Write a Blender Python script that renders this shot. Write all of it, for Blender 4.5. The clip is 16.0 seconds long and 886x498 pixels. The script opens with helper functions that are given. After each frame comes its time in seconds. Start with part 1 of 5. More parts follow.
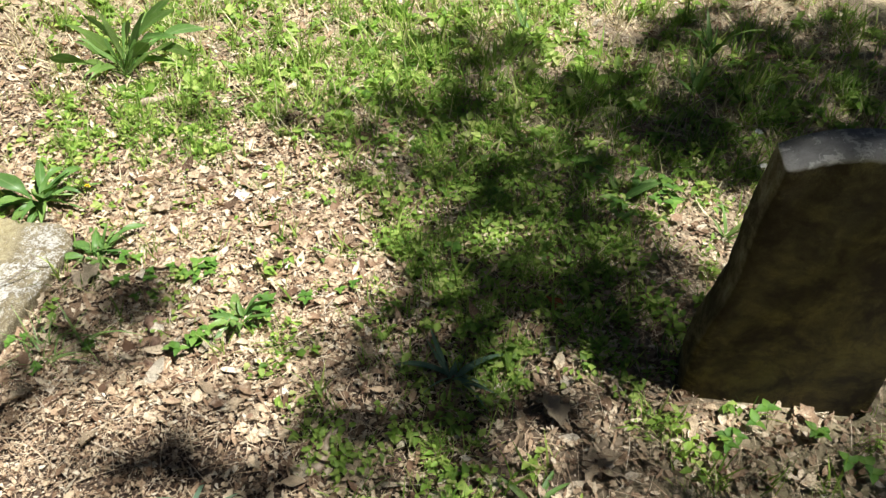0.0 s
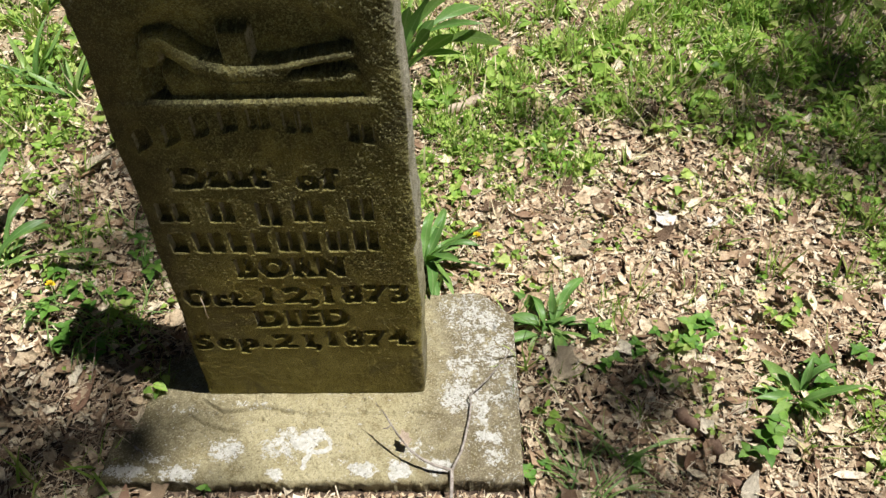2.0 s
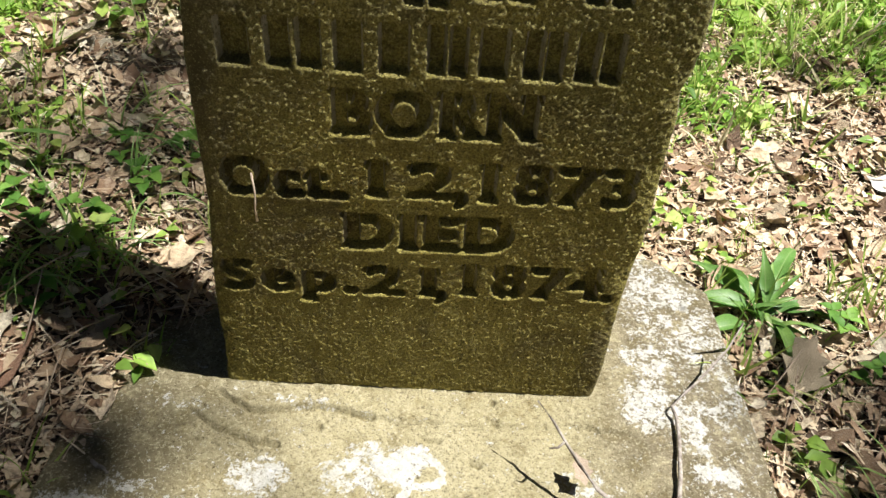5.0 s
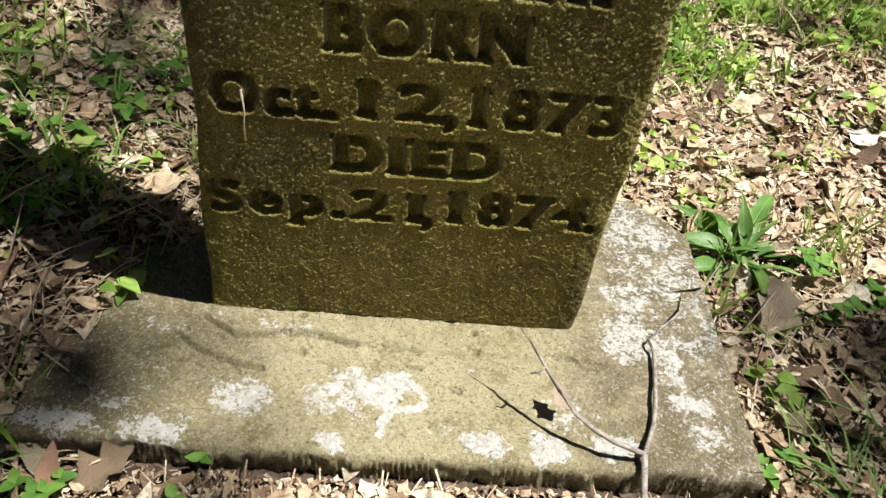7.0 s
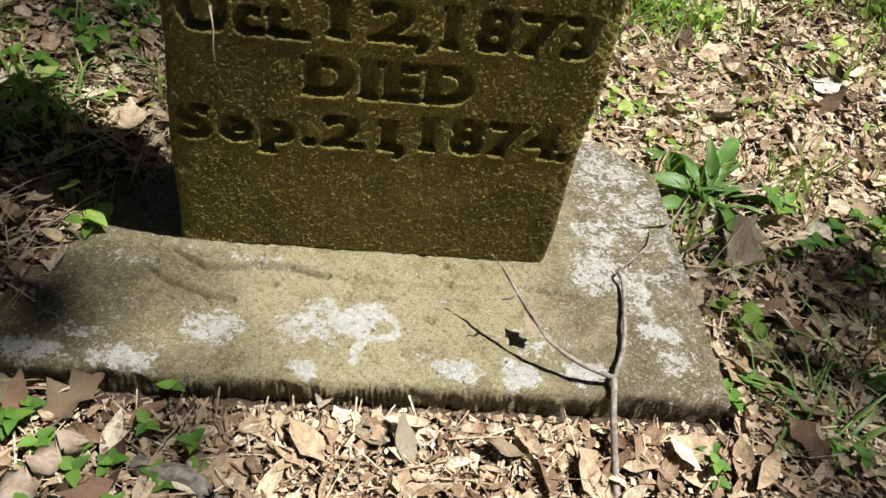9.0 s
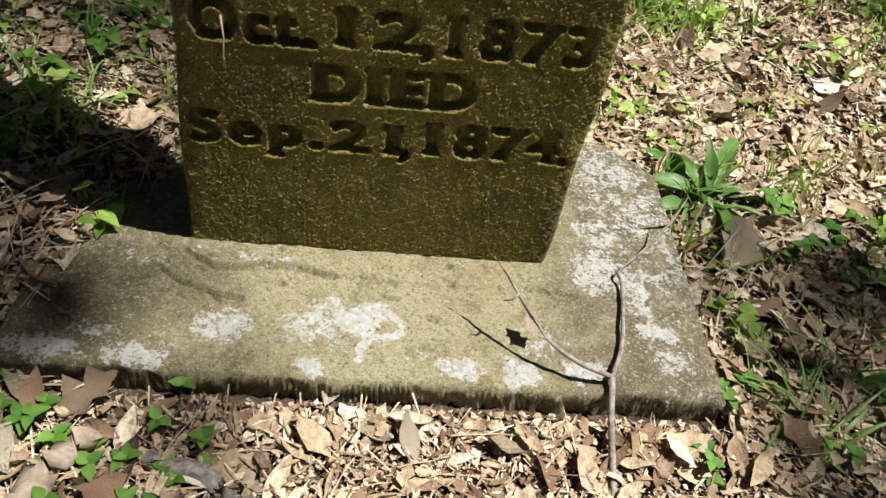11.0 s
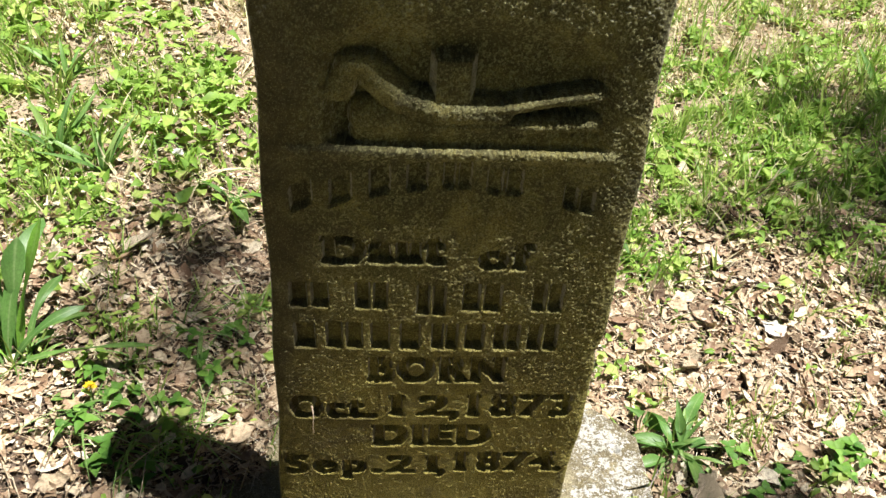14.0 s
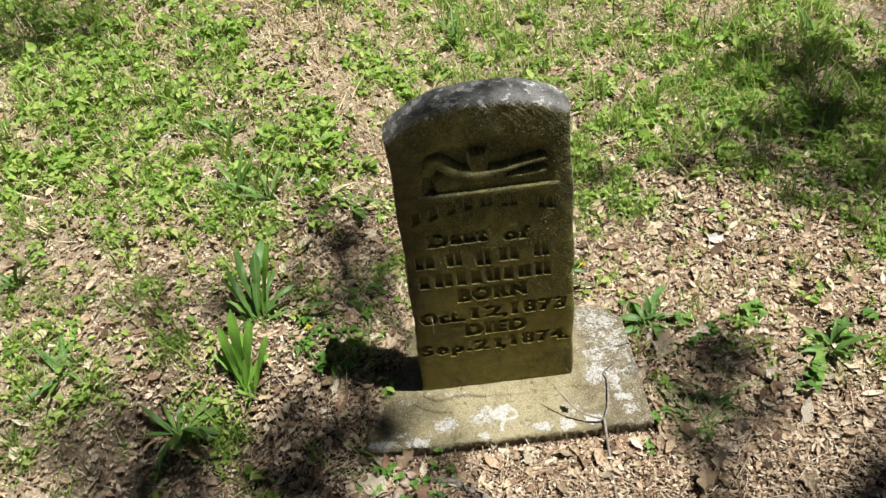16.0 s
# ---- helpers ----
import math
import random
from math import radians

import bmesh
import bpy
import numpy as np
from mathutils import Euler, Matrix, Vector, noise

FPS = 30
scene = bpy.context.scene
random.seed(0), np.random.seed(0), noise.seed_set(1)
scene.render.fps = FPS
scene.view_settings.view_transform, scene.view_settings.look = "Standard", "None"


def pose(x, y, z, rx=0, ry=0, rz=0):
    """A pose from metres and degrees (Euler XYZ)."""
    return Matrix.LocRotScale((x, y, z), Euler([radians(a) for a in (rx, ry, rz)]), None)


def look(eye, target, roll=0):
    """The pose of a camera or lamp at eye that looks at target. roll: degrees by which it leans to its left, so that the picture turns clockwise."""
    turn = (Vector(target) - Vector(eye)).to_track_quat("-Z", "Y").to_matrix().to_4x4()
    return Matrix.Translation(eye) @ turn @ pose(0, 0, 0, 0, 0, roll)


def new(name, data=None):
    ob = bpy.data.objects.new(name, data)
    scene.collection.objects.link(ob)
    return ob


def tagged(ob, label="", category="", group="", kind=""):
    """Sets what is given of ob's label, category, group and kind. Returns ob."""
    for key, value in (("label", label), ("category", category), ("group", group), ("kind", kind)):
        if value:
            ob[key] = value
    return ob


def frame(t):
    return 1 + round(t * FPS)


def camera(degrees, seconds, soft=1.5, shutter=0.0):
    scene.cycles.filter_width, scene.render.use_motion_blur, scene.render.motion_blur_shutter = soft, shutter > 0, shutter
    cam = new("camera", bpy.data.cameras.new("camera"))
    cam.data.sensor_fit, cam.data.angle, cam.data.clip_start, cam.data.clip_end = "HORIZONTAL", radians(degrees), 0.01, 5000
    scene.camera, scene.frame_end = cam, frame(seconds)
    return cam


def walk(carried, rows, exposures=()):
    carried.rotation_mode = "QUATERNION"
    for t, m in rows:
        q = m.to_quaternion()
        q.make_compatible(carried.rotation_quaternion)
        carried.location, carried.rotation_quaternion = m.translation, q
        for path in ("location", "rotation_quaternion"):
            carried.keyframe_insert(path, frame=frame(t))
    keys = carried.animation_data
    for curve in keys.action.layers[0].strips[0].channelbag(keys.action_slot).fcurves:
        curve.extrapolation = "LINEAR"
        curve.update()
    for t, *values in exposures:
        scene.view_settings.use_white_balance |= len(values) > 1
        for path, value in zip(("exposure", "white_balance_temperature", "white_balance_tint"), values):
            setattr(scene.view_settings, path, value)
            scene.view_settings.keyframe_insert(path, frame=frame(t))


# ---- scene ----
cam = camera(60.9, 16.0, 1.4)
PATH = [
    (0, (1.349, -1.052, 1.204), (1.188, 0.426, -0.133), 2.2),
    (0.5, (1.059, -1.091, 1.234), (0.829, 0.336, -0.149), -1.7),
    (1, (0.793, -1.173, 1.257), (0.734, 0.246, -0.151), 0.7),
    (1.5, (0.563, -0.95, 1.208), (0.464, 0.361, -0.3), -5.7),
    (2, (0.25, -0.69, 1.058), (0.191, 0.696, -0.383), -2.4),
    (2.5, (0.051, -0.663, 0.812), (0.087, 0.885, -0.455), -1.7),
    (3, (0.013, -0.526, 0.677), (0.108, 1.037, -0.566), 4.5),
    (3.5, (0.019, -0.430, 0.686), (0.076, 1.095, -0.607), 3.4),
    (4, (0.000, -0.431, 0.655), (0.053, 1.131, -0.593), 2.8),
    (4.5, (0.008, -0.454, 0.613), (0.033, 1.104, -0.640), 2.5),
    (5, (0.012, -0.471, 0.587), (0.047, 1.045, -0.717), 3.9),
    (7.5, (0.006, -0.505, 0.56), (0.127, 0.944, -0.814), 7.9),
    (8, (0.008, -0.515, 0.549), (0.156, 0.921, -0.835), 8.6),
    (8.5, (0.011, -0.521, 0.543), (0.169, 0.891, -0.864), 8.5),
    (9, (0.005, -0.527, 0.537), (0.195, 0.881, -0.871), 9.5),
    (11.5, (0.002, -0.531, 0.569), (0.184, 0.854, -0.862), 9.6),
    (12, (0.002, -0.524, 0.601), (0.161, 0.924, -0.769), 8.2),
    (12.5, (-0.001, -0.508, 0.698), (0.132, 0.986, -0.625), 6.5),
    (13, (-0.021, -0.532, 0.788), (0.127, 1.019, -0.466), 6.7),
    (13.5, (-0.031, -0.552, 0.862), (0.096, 1.011, -0.378), 4.2),
    (14, (-0.03, -0.572, 0.907), (0.08, 1.018, -0.301), 3.6),
    (14.5, (-0.03, -0.607, 0.931), (0.084, 0.992, -0.264), 4.2),
    (15, (0.0, -0.704, 0.98), (0.112, 0.861, -0.259), 3.8),
    (15.5, (0.01, -0.962, 1.318), (0.016, 0.524, -0.02), -2.1),
    (16, (-0.02, -1.132, 1.451), (-0.097, 0.362, 0.124), -9.1),
]
walk(cam, [(t, look(eye, target, roll)) for t, eye, target, roll in PATH], ((0, 0.80), (0.5, 0.62), (1.0, 0.55), (2.0, 0.55), (2.5, 0.58), (3.0, 0.74), (3.5, 0.90), (4.0, 1.06), (5.0, 1.03), (7.5, 0.74), (9.0, 0.52), (11.5, 0.56), (14.0, 1.02), (14.7, 0.96), (15.3, 0.68), (16.0, 0.44)))


# ---------------------------------------------------------------- light
SUN = Vector((0.372, -0.041, 0.928)).normalized()
world = bpy.data.worlds.new("sky")
scene.world = world
world.use_nodes = True
wn = world.node_tree
sky = wn.nodes.new("ShaderNodeTexSky")
sky.sky_type, sky.sun_disc = "NISHITA", False
sky.sun_elevation = math.asin(SUN.z)
sky.sun_rotation = math.atan2(SUN.x, SUN.y)
wn.links.new(sky.outputs[0], wn.nodes["Background"].inputs[0])
wn.nodes["Background"].inputs[1].default_value = 0.0084
sun = new("sun", bpy.data.lights.new("sun", "SUN"))
sun.data.energy, sun.data.angle, sun.data.color = 5.0, radians(0.53), (1.0, 0.97, 0.935)
sun.matrix_world = look(SUN * 20, (0, 0, 0))


# ---------------------------------------------------------------- materials
class Nodes:
    """A small helper to write node materials."""

    def __init__(self, name, rough=0.85):
        self.m = bpy.data.materials.new(name)
        self.m.use_nodes = True
        self.t = self.m.node_tree
        self.b = self.t.nodes["Principled BSDF"]
        self.b.inputs["Roughness"].default_value = rough
        self.b.inputs["Specular IOR Level"].default_value = 0.3
        self.co = self.t.nodes.new("ShaderNodeTexCoord").outputs["Object"]

    def put(self, socket, v):
        if hasattr(v, "is_output"):
            self.t.links.new(v, socket)
        else:
            socket.default_value = v

    def noise(self, scale, detail=4.0, rough=0.55, dist=0.0, co=None):
        n = self.t.nodes.new("ShaderNodeTexNoise")
        n.inputs["Scale"].default_value, n.inputs["Detail"].default_value = scale, detail
        n.inputs["Roughness"].default_value, n.inputs["Distortion"].default_value = rough, dist
        self.put(n.inputs["Vector"], co or self.co)
        return n.outputs["Fac"]

    def cells(self, scale, out="Color", co=None, feature="F1"):
        n = self.t.nodes.new("ShaderNodeTexVoronoi")
        n.feature = feature
        n.inputs["Scale"].default_value = scale
        self.put(n.inputs["Vector"], co or self.co)
        return n.outputs[out]

    def ramp(self, fac, *stops):
        n = self.t.nodes.new("ShaderNodeValToRGB")
        e = n.color_ramp.elements
        while len(e) < len(stops):
            e.new(0.5)
        for k, (p, c) in zip(e, stops):
            k.position, k.color = p, (c, c, c, 1) if isinstance(c, (int, float)) else (*c, 1)
        self.put(n.inputs[0], fac)
        return n.outputs[0]

    def mix(self, fac, a, b, how="MIX"):
        n = self.t.nodes.new("ShaderNodeMix")
        n.data_type, n.blend_type = "RGBA", how
        self.put(n.inputs[0], fac)
        for s, v in ((n.inputs[6], a), (n.inputs[7], b)):
            self.put(s, (*v, 1) if isinstance(v, tuple) else v)
        return n.outputs[2]

    def math(self, how, a, b=0.0):
        n = self.t.nodes.new("ShaderNodeMath")
        n.operation = how
        self.put(n.inputs[0], a)
        self.put(n.inputs[1], b)
        return n.outputs[0]

    def axis(self, k):
        n = self.t.nodes.new("ShaderNodeSeparateXYZ")
        self.put(n.inputs[0], self.co)
        return n.outputs[k]

    def attribute(self, name):
        n = self.t.nodes.new("ShaderNodeAttribute")
        n.attribute_name = name
        return n.outputs["Fac"]

    def island(self):
        return self.t.nodes.new("ShaderNodeNewGeometry").outputs["Random Per Island"]

    def each(self):
        return self.t.nodes.new("ShaderNodeObjectInfo").outputs["Random"]

    def up(self):
        n = self.t.nodes.new("ShaderNodeSeparateXYZ")
        g = self.t.nodes.new("ShaderNodeNewGeometry")
        self.put(n.inputs[0], g.outputs["Normal"])
        return n.outputs[2]

    def side(self):
        n = self.t.nodes.new("ShaderNodeSeparateXYZ")
        g = self.t.nodes.new("ShaderNodeNewGeometry")
        self.put(n.inputs[0], g.outputs["Normal"])
        return self.math("ABSOLUTE", n.outputs[0])

    def bump(self, height, strength=0.5, dist=0.002, under=None):
        n = self.t.nodes.new("ShaderNodeBump")
        n.inputs["Strength"].default_value, n.inputs["Distance"].default_value = strength, dist
        self.put(n.inputs["Height"], height)
        if under is not None:
            self.put(n.inputs["Normal"], under)
        self.put(self.b.inputs["Normal"], n.outputs[0])
        return n.outputs[0]

    def done(self, color):
        self.put(self.b.inputs["Base Color"], color)
        return self.m


def tablet_stone(name, dark, crust):
    n = Nodes(name, 0.95)
    big, mid, grain = n.noise(5, 5, 0.6, 0.4), n.noise(34, 5, 0.65), n.noise(620, 3, 0.75)
    x, z = n.axis(0), n.axis(2)
    # sandy olive stone, a film of yellow algae on it
    col = n.mix(n.ramp(big, (0.36, 0.0), (0.62, 1.0)), (0.225, 0.182, 0.038), (0.345, 0.295, 0.068))
    col = n.mix(n.ramp(mid, (0.42, 0.0), (0.62, 0.75)), col, (0.39, 0.335, 0.09))
    col = n.mix(n.ramp(n.noise(9, 6, 0.7, 0.8), (0.52, 0.0), (0.62, 0.7)), col, (0.105, 0.082, 0.036))
    # greenish moss down the free edge, a brown rain stain down the other
    rag = n.math("MULTIPLY", n.math("SUBTRACT", n.noise(12, 6, 0.7, 0.5), 0.5), 0.16)
    free = n.ramp(n.math("ADD", x, rag), (0.085, 0.0), (0.175, 0.75))
    col = n.mix(n.math("MULTIPLY", free, n.ramp(z, (0.12, 0.0), (0.34, 1.0))), col, n.mix(n.ramp(mid, (0.4, 0.0), (0.6, 1.0)), (0.17, 0.165, 0.035), (0.33, 0.31, 0.075)))
    # greyer and darker upward: weathering, and weaker bounce light put into the colour
    old = n.ramp(n.math("ADD", z, rag), (0.24, 0.0), (0.62, 1.0))
    col = n.mix(n.math("MULTIPLY", old, 0.70), col, n.mix(n.ramp(mid, (0.4, 0.0), (0.6, 1.0)), (0.102, 0.099, 0.043), (0.215, 0.211, 0.092)))
    # dark moss in patches over the upper half
    moss = n.math("MULTIPLY", n.ramp(n.noise(13, 8, 0.75, 0.6), (0.40, 0.0), (0.54, 1.0)), n.ramp(z, (0.26, 0.0), (0.55, 0.9)))
    col = n.mix(moss, col, n.mix(n.ramp(n.noise(420, 4, 0.8), (0.45, 0.0), (0.62, 1.0)), (0.034, 0.035, 0.017), (0.120, 0.124, 0.058)))
    # raised crumbs of lichen, paler and greyer than the stone between them
    crumbs = n.attribute("crumbs")
    col = n.mix(n.ramp(crumbs, (0.25, 0.0), (0.70, 0.8)), col, n.mix(old, (0.37, 0.318, 0.100), (0.245, 0.245, 0.120)))
    stain = n.math("MULTIPLY", n.ramp(n.math("ADD", n.math("ADD", x, 0.5), rag), (0.350, 1.0), (0.43, 0.0)), n.ramp(z, (0.10, 0.0), (0.30, 0.88)))
    col = n.mix(stain, col, n.mix(n.ramp(mid, (0.4, 0.0), (0.6, 1.0)), (0.048, 0.040, 0.020), (0.108, 0.092, 0.044)))
    col = n.mix(n.ramp(grain, (0.40, 0.7), (0.52, 0.0)), col, (0.075, 0.060, 0.026))
    col = n.mix(n.ramp(grain, (0.56, 0.0), (0.66, 0.4)), col, (0.46, 0.41, 0.19))
    col = n.mix(n.math("MULTIPLY", n.ramp(n.side(), (0.72, 0.0), (0.92, 0.75)), n.ramp(n.math("ADD", z, rag), (0.05, 0.35), (0.42, 1.0))), col, n.mix(n.ramp(mid, (0.4, 0.0), (0.6, 1.0)), (0.30, 0.275, 0.19), (0.48, 0.455, 0.38)))
    # grey crust and pale lichen on the weathered upper edge
    high = n.math("MULTIPLY", n.ramp(n.up(), (0.25, 0.0), (0.6, 1.0)), n.ramp(z, (crust, 0.0), (crust + 0.05, 1.0)))
    col = n.mix(high, col, n.mix(n.ramp(mid, (0.4, 0.0), (0.6, 1.0)), (0.13, 0.13, 0.125), (0.27, 0.27, 0.255)))
    spots = n.ramp(n.noise(46, 7, 0.7, 0.3), (0.55, 0.0), (0.57, 1.0))
    col = n.mix(n.math("MULTIPLY", high, spots), col, (0.60, 0.60, 0.57))
    col = n.mix(n.ramp(n.noise(330, 3, 0.8), (0.36, 0.8), (0.44, 0.0)), col, (0.07, 0.055, 0.022))
    # second stone: shade darkens the face and sunlight pales the top, as colour
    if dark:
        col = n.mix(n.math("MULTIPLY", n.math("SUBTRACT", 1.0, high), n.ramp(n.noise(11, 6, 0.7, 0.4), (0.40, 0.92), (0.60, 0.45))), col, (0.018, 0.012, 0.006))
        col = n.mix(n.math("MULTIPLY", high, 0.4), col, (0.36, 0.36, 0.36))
    u = n.bump(n.noise(330, 3, 0.7), 0.9, 0.0026)
    n.bump(n.noise(760, 3, 0.75), 1.0, 0.0020, u)
    return n.done(col)


def plinth_stone():
    n = Nodes("lichened_plinth_stone", 0.95)
    big, mid, grain = n.noise(6, 5, 0.6, 0.6), n.noise(40, 6, 0.65), n.noise(520, 3, 0.7)
    x, y = n.axis(0), n.axis(1)
    col = n.mix(n.ramp(big, (0.35, 0.0), (0.65, 1.0)), (0.43, 0.375, 0.205), (0.56, 0.50, 0.305))
    # greyer crust towards the free end, where the lichen grows thick; browner towards the bank
    end = n.ramp(n.math("ADD", x, n.math("MULTIPLY", n.noise(14, 4, 0.6), 0.12)), (0.20, 0.0), (0.30, 1.0))
    col = n.mix(n.math("MULTIPLY", end, 0.92), col, n.mix(n.ramp(mid, (0.4, 0.0), (0.6, 1.0)), (0.165, 0.138, 0.088), (0.285, 0.240, 0.158)))
    left = n.ramp(n.math("ADD", n.math("ADD", x, 0.5), n.math("MULTIPLY", n.math("SUBTRACT", n.noise(11, 5, 0.7), 0.5), 0.16)), (0.24, 1.0), (0.43, 0.0))
    col = n.mix(n.math("MULTIPLY", left, 0.85), col, n.mix(n.ramp(mid, (0.4, 0.0), (0.6, 1.0)), (0.135, 0.112, 0.066), (0.235, 0.198, 0.120)))
    col = n.mix(n.ramp(mid, (0.34, 0.55), (0.48, 0.0)), col, (0.20, 0.155, 0.06))
    col = n.mix(n.ramp(mid, (0.55, 0.0), (0.7, 0.7)), col, (0.52, 0.46, 0.27))
    col = n.mix(n.ramp(n.noise(24, 6, 0.75, 0.5), (0.56, 0.0), (0.66, 0.5)), col, (0.30, 0.235, 0.095))
    col = n.mix(n.ramp(grain, (0.36, 0.8), (0.47, 0.0)), col, (0.16, 0.13, 0.07))
    col = n.mix(n.ramp(n.noise(320, 4, 0.8), (0.54, 0.0), (0.64, 0.75)), col, (0.66, 0.60, 0.40))
    # crusts of white lichen: thick where the mask is high, broken into islands at its rim
    mask = n.attribute("lichen")
    rag = n.math("ADD", n.math("MULTIPLY", n.math("SUBTRACT", n.noise(70, 9, 0.72, 0.4), 0.5), 2.6), n.math("MULTIPLY", n.math("SUBTRACT", n.noise(240, 5, 0.75), 0.5), 2.6))
    crust = n.ramp(n.math("ADD", mask, rag), (0.42, 0.0), (0.58, 1.0))
    white = n.mix(n.ramp(n.noise(130, 6, 0.7), (0.40, 0.0), (0.60, 1.0)), (0.62, 0.61, 0.53), (0.80, 0.79, 0.75))
    col = n.mix(n.math("MULTIPLY", crust, 0.92), col, white)
    pits = n.noise(210, 6, 0.8)
    col = n.mix(n.ramp(pits, (0.36, 0.9), (0.44, 0.0)), col, (0.10, 0.08, 0.036))
    u = n.bump(n.noise(90, 6, 0.75), 0.8, 0.005)
    u = n.bump(crust, 0.6, 0.0016, u)
    n.bump(pits, 1.0, 0.004, u)
    return n.done(col)





def soil():
    n = Nodes("litter_soil", 1.0)
    a, b, c = n.noise(2.2, 4, 0.6), n.noise(28, 6, 0.7, 0.8), n.cells(95)
    col = n.mix(n.ramp(a, (0.4, 0.0), (0.6, 1.0)), (0.075, 0.050, 0.035), (0.14, 0.100, 0.072))
    bits = n.ramp(c, (0.1, (0.035, 0.023, 0.016)), (0.45, (0.085, 0.058, 0.040)), (0.75, (0.17, 0.122, 0.085)), (1.0, (0.36, 0.285, 0.215)))
    col = n.mix(0.62, col, bits)
    col = n.mix(n.ramp(b, (0.35, 0.7), (0.48, 0.0)), col, (0.045, 0.030, 0.022))
    away = n.math("SQRT", n.math("ADD", n.math("POWER", n.math("SUBTRACT", n.axis(0), 0.3), 2.0), n.math("POWER", n.math("SUBTRACT", n.axis(1), 1.2), 2.0)))
    patch = n.math("MULTIPLY", n.ramp(n.math("MULTIPLY", away, 0.1), (0.19, 0.0), (0.30, 1.0)), n.ramp(n.noise(1.6, 7, 0.7, 0.4), (0.40, 0.0), (0.58, 0.85)))
    tint = n.mix(n.ramp(n.noise(45, 5, 0.7), (0.4, 0.0), (0.6, 1.0)), (0.07, 0.11, 0.03), (0.24, 0.29, 0.09))
    near = n.math("SQRT", n.math("ADD", n.math("POWER", n.math("SUBTRACT", n.axis(0), 0.4), 2.0), n.math("POWER", n.math("ADD", n.axis(1), 0.1), 2.0)))
    # farther off the litter lies matted and pale
    matted = n.mix(n.ramp(n.cells(60), (0.0, 0.0), (1.0, 1.0)), (0.29, 0.222, 0.142), (0.54, 0.45, 0.31))
    col = n.mix(n.ramp(n.math("MULTIPLY", near, 0.1), (0.09, 0.0), (0.15, 0.85)), col, matted)
    col = n.mix(patch, col, tint)
    u = n.bump(b, 0.8, 0.012)
    n.bump(n.cells(95, "Distance"), 0.8, 0.006, u)
    return n.done(col)


def dry_leaf(name, each=False):
    n = Nodes(name, 0.75)
    r = n.each() if each else n.island()
    col = n.ramp(r, (0.0, (0.14, 0.082, 0.048)), (0.18, (0.29, 0.188, 0.112)), (0.40, (0.48, 0.350, 0.220)), (0.66, (0.65, 0.520, 0.345)), (0.90, (0.77, 0.662, 0.470)), (1.0, (0.80, 0.735, 0.58)))
    b, k = n.noise(140, 5, 0.7), n.noise(45, 4, 0.7)
    col = n.mix(n.ramp(b, (0.36, 0.6), (0.54, 0.0)), col, (0.17, 0.10, 0.065))
    col = n.mix(n.ramp(k, (0.52, 0.0), (0.68, 0.5)), col, (0.63, 0.525, 0.39))
    u = n.bump(k, 0.8, 0.006)
    n.bump(b, 0.8, 0.002, u)
    n.b.inputs["Transmission Weight"].default_value = 0.0
    return n.done(col)


def green(name, a, b, c, each=False, veins=False):
    n = Nodes(name, 0.5)
    r = n.each() if each else n.island()
    col = n.ramp(r, (0.0, a), (0.45, b), (0.85, c), (1.0, tuple(min(0.7, 1.25 * k + 0.06) for k in c)))
    col = n.mix(n.ramp(n.noise(2.6, 4, 0.6), (0.42, 0.0), (0.62, 0.45)), col, tuple(0.5 * (p + q) + 0.03 for p, q in zip(b, c)))
    if veins:
        n.b.inputs["Specular IOR Level"].default_value = 0.5
        n.b.inputs["Roughness"].default_value = 0.42
        # pale midrib and fine ribs along the leaf, duller patches
        across = n.math("ABSOLUTE", n.axis(0))
        col = n.mix(n.ramp(n.noise(3.5, 5, 0.7), (0.40, 0.0), (0.62, 0.3)), col, tuple(0.6 * k + 0.02 for k in a))
        col = n.mix(n.ramp(n.math("SINE", n.math("MULTIPLY", across, 330.0)), (0.35, 0.0), (1.0, 0.2)), col, tuple(0.55 * k for k in a))
        col = n.mix(n.ramp(across, (0.003, 0.6), (0.009, 0.0)), col, tuple(min(0.7, 0.8 * k + 0.12) for k in c))
    s = n.noise(60, 4, 0.6)
    col = n.mix(n.ramp(s, (0.4, 0.35), (0.6, 0.0)), col, tuple(0.5 * k for k in a))
    n.bump(s, 0.25, 0.001)
    # thin leaves let some light through
    t = n.t.nodes.new("ShaderNodeBsdfTranslucent")
    n.put(t.inputs[0], n.mix(0.45, col, (0.36, 0.54, 0.11)))
    m = n.t.nodes.new("ShaderNodeMixShader")
    m.inputs[0].default_value = 0.42
    out = n.t.nodes["Material Output"]
    n.put(m.inputs[1], n.b.outputs[0])
    n.put(m.inputs[2], t.outputs[0])
    n.put(out.inputs[0], m.outputs[0])
    return n.done(col)


def wood(name, a, b, scale=60):
    n = Nodes(name, 0.85)
    s = n.noise(scale, 5, 0.65, 0.5)
    n.bump(s, 0.7, 0.002)
    return n.done(n.mix(n.ramp(s, (0.35, 0.0), (0.65, 1.0)), a, b))


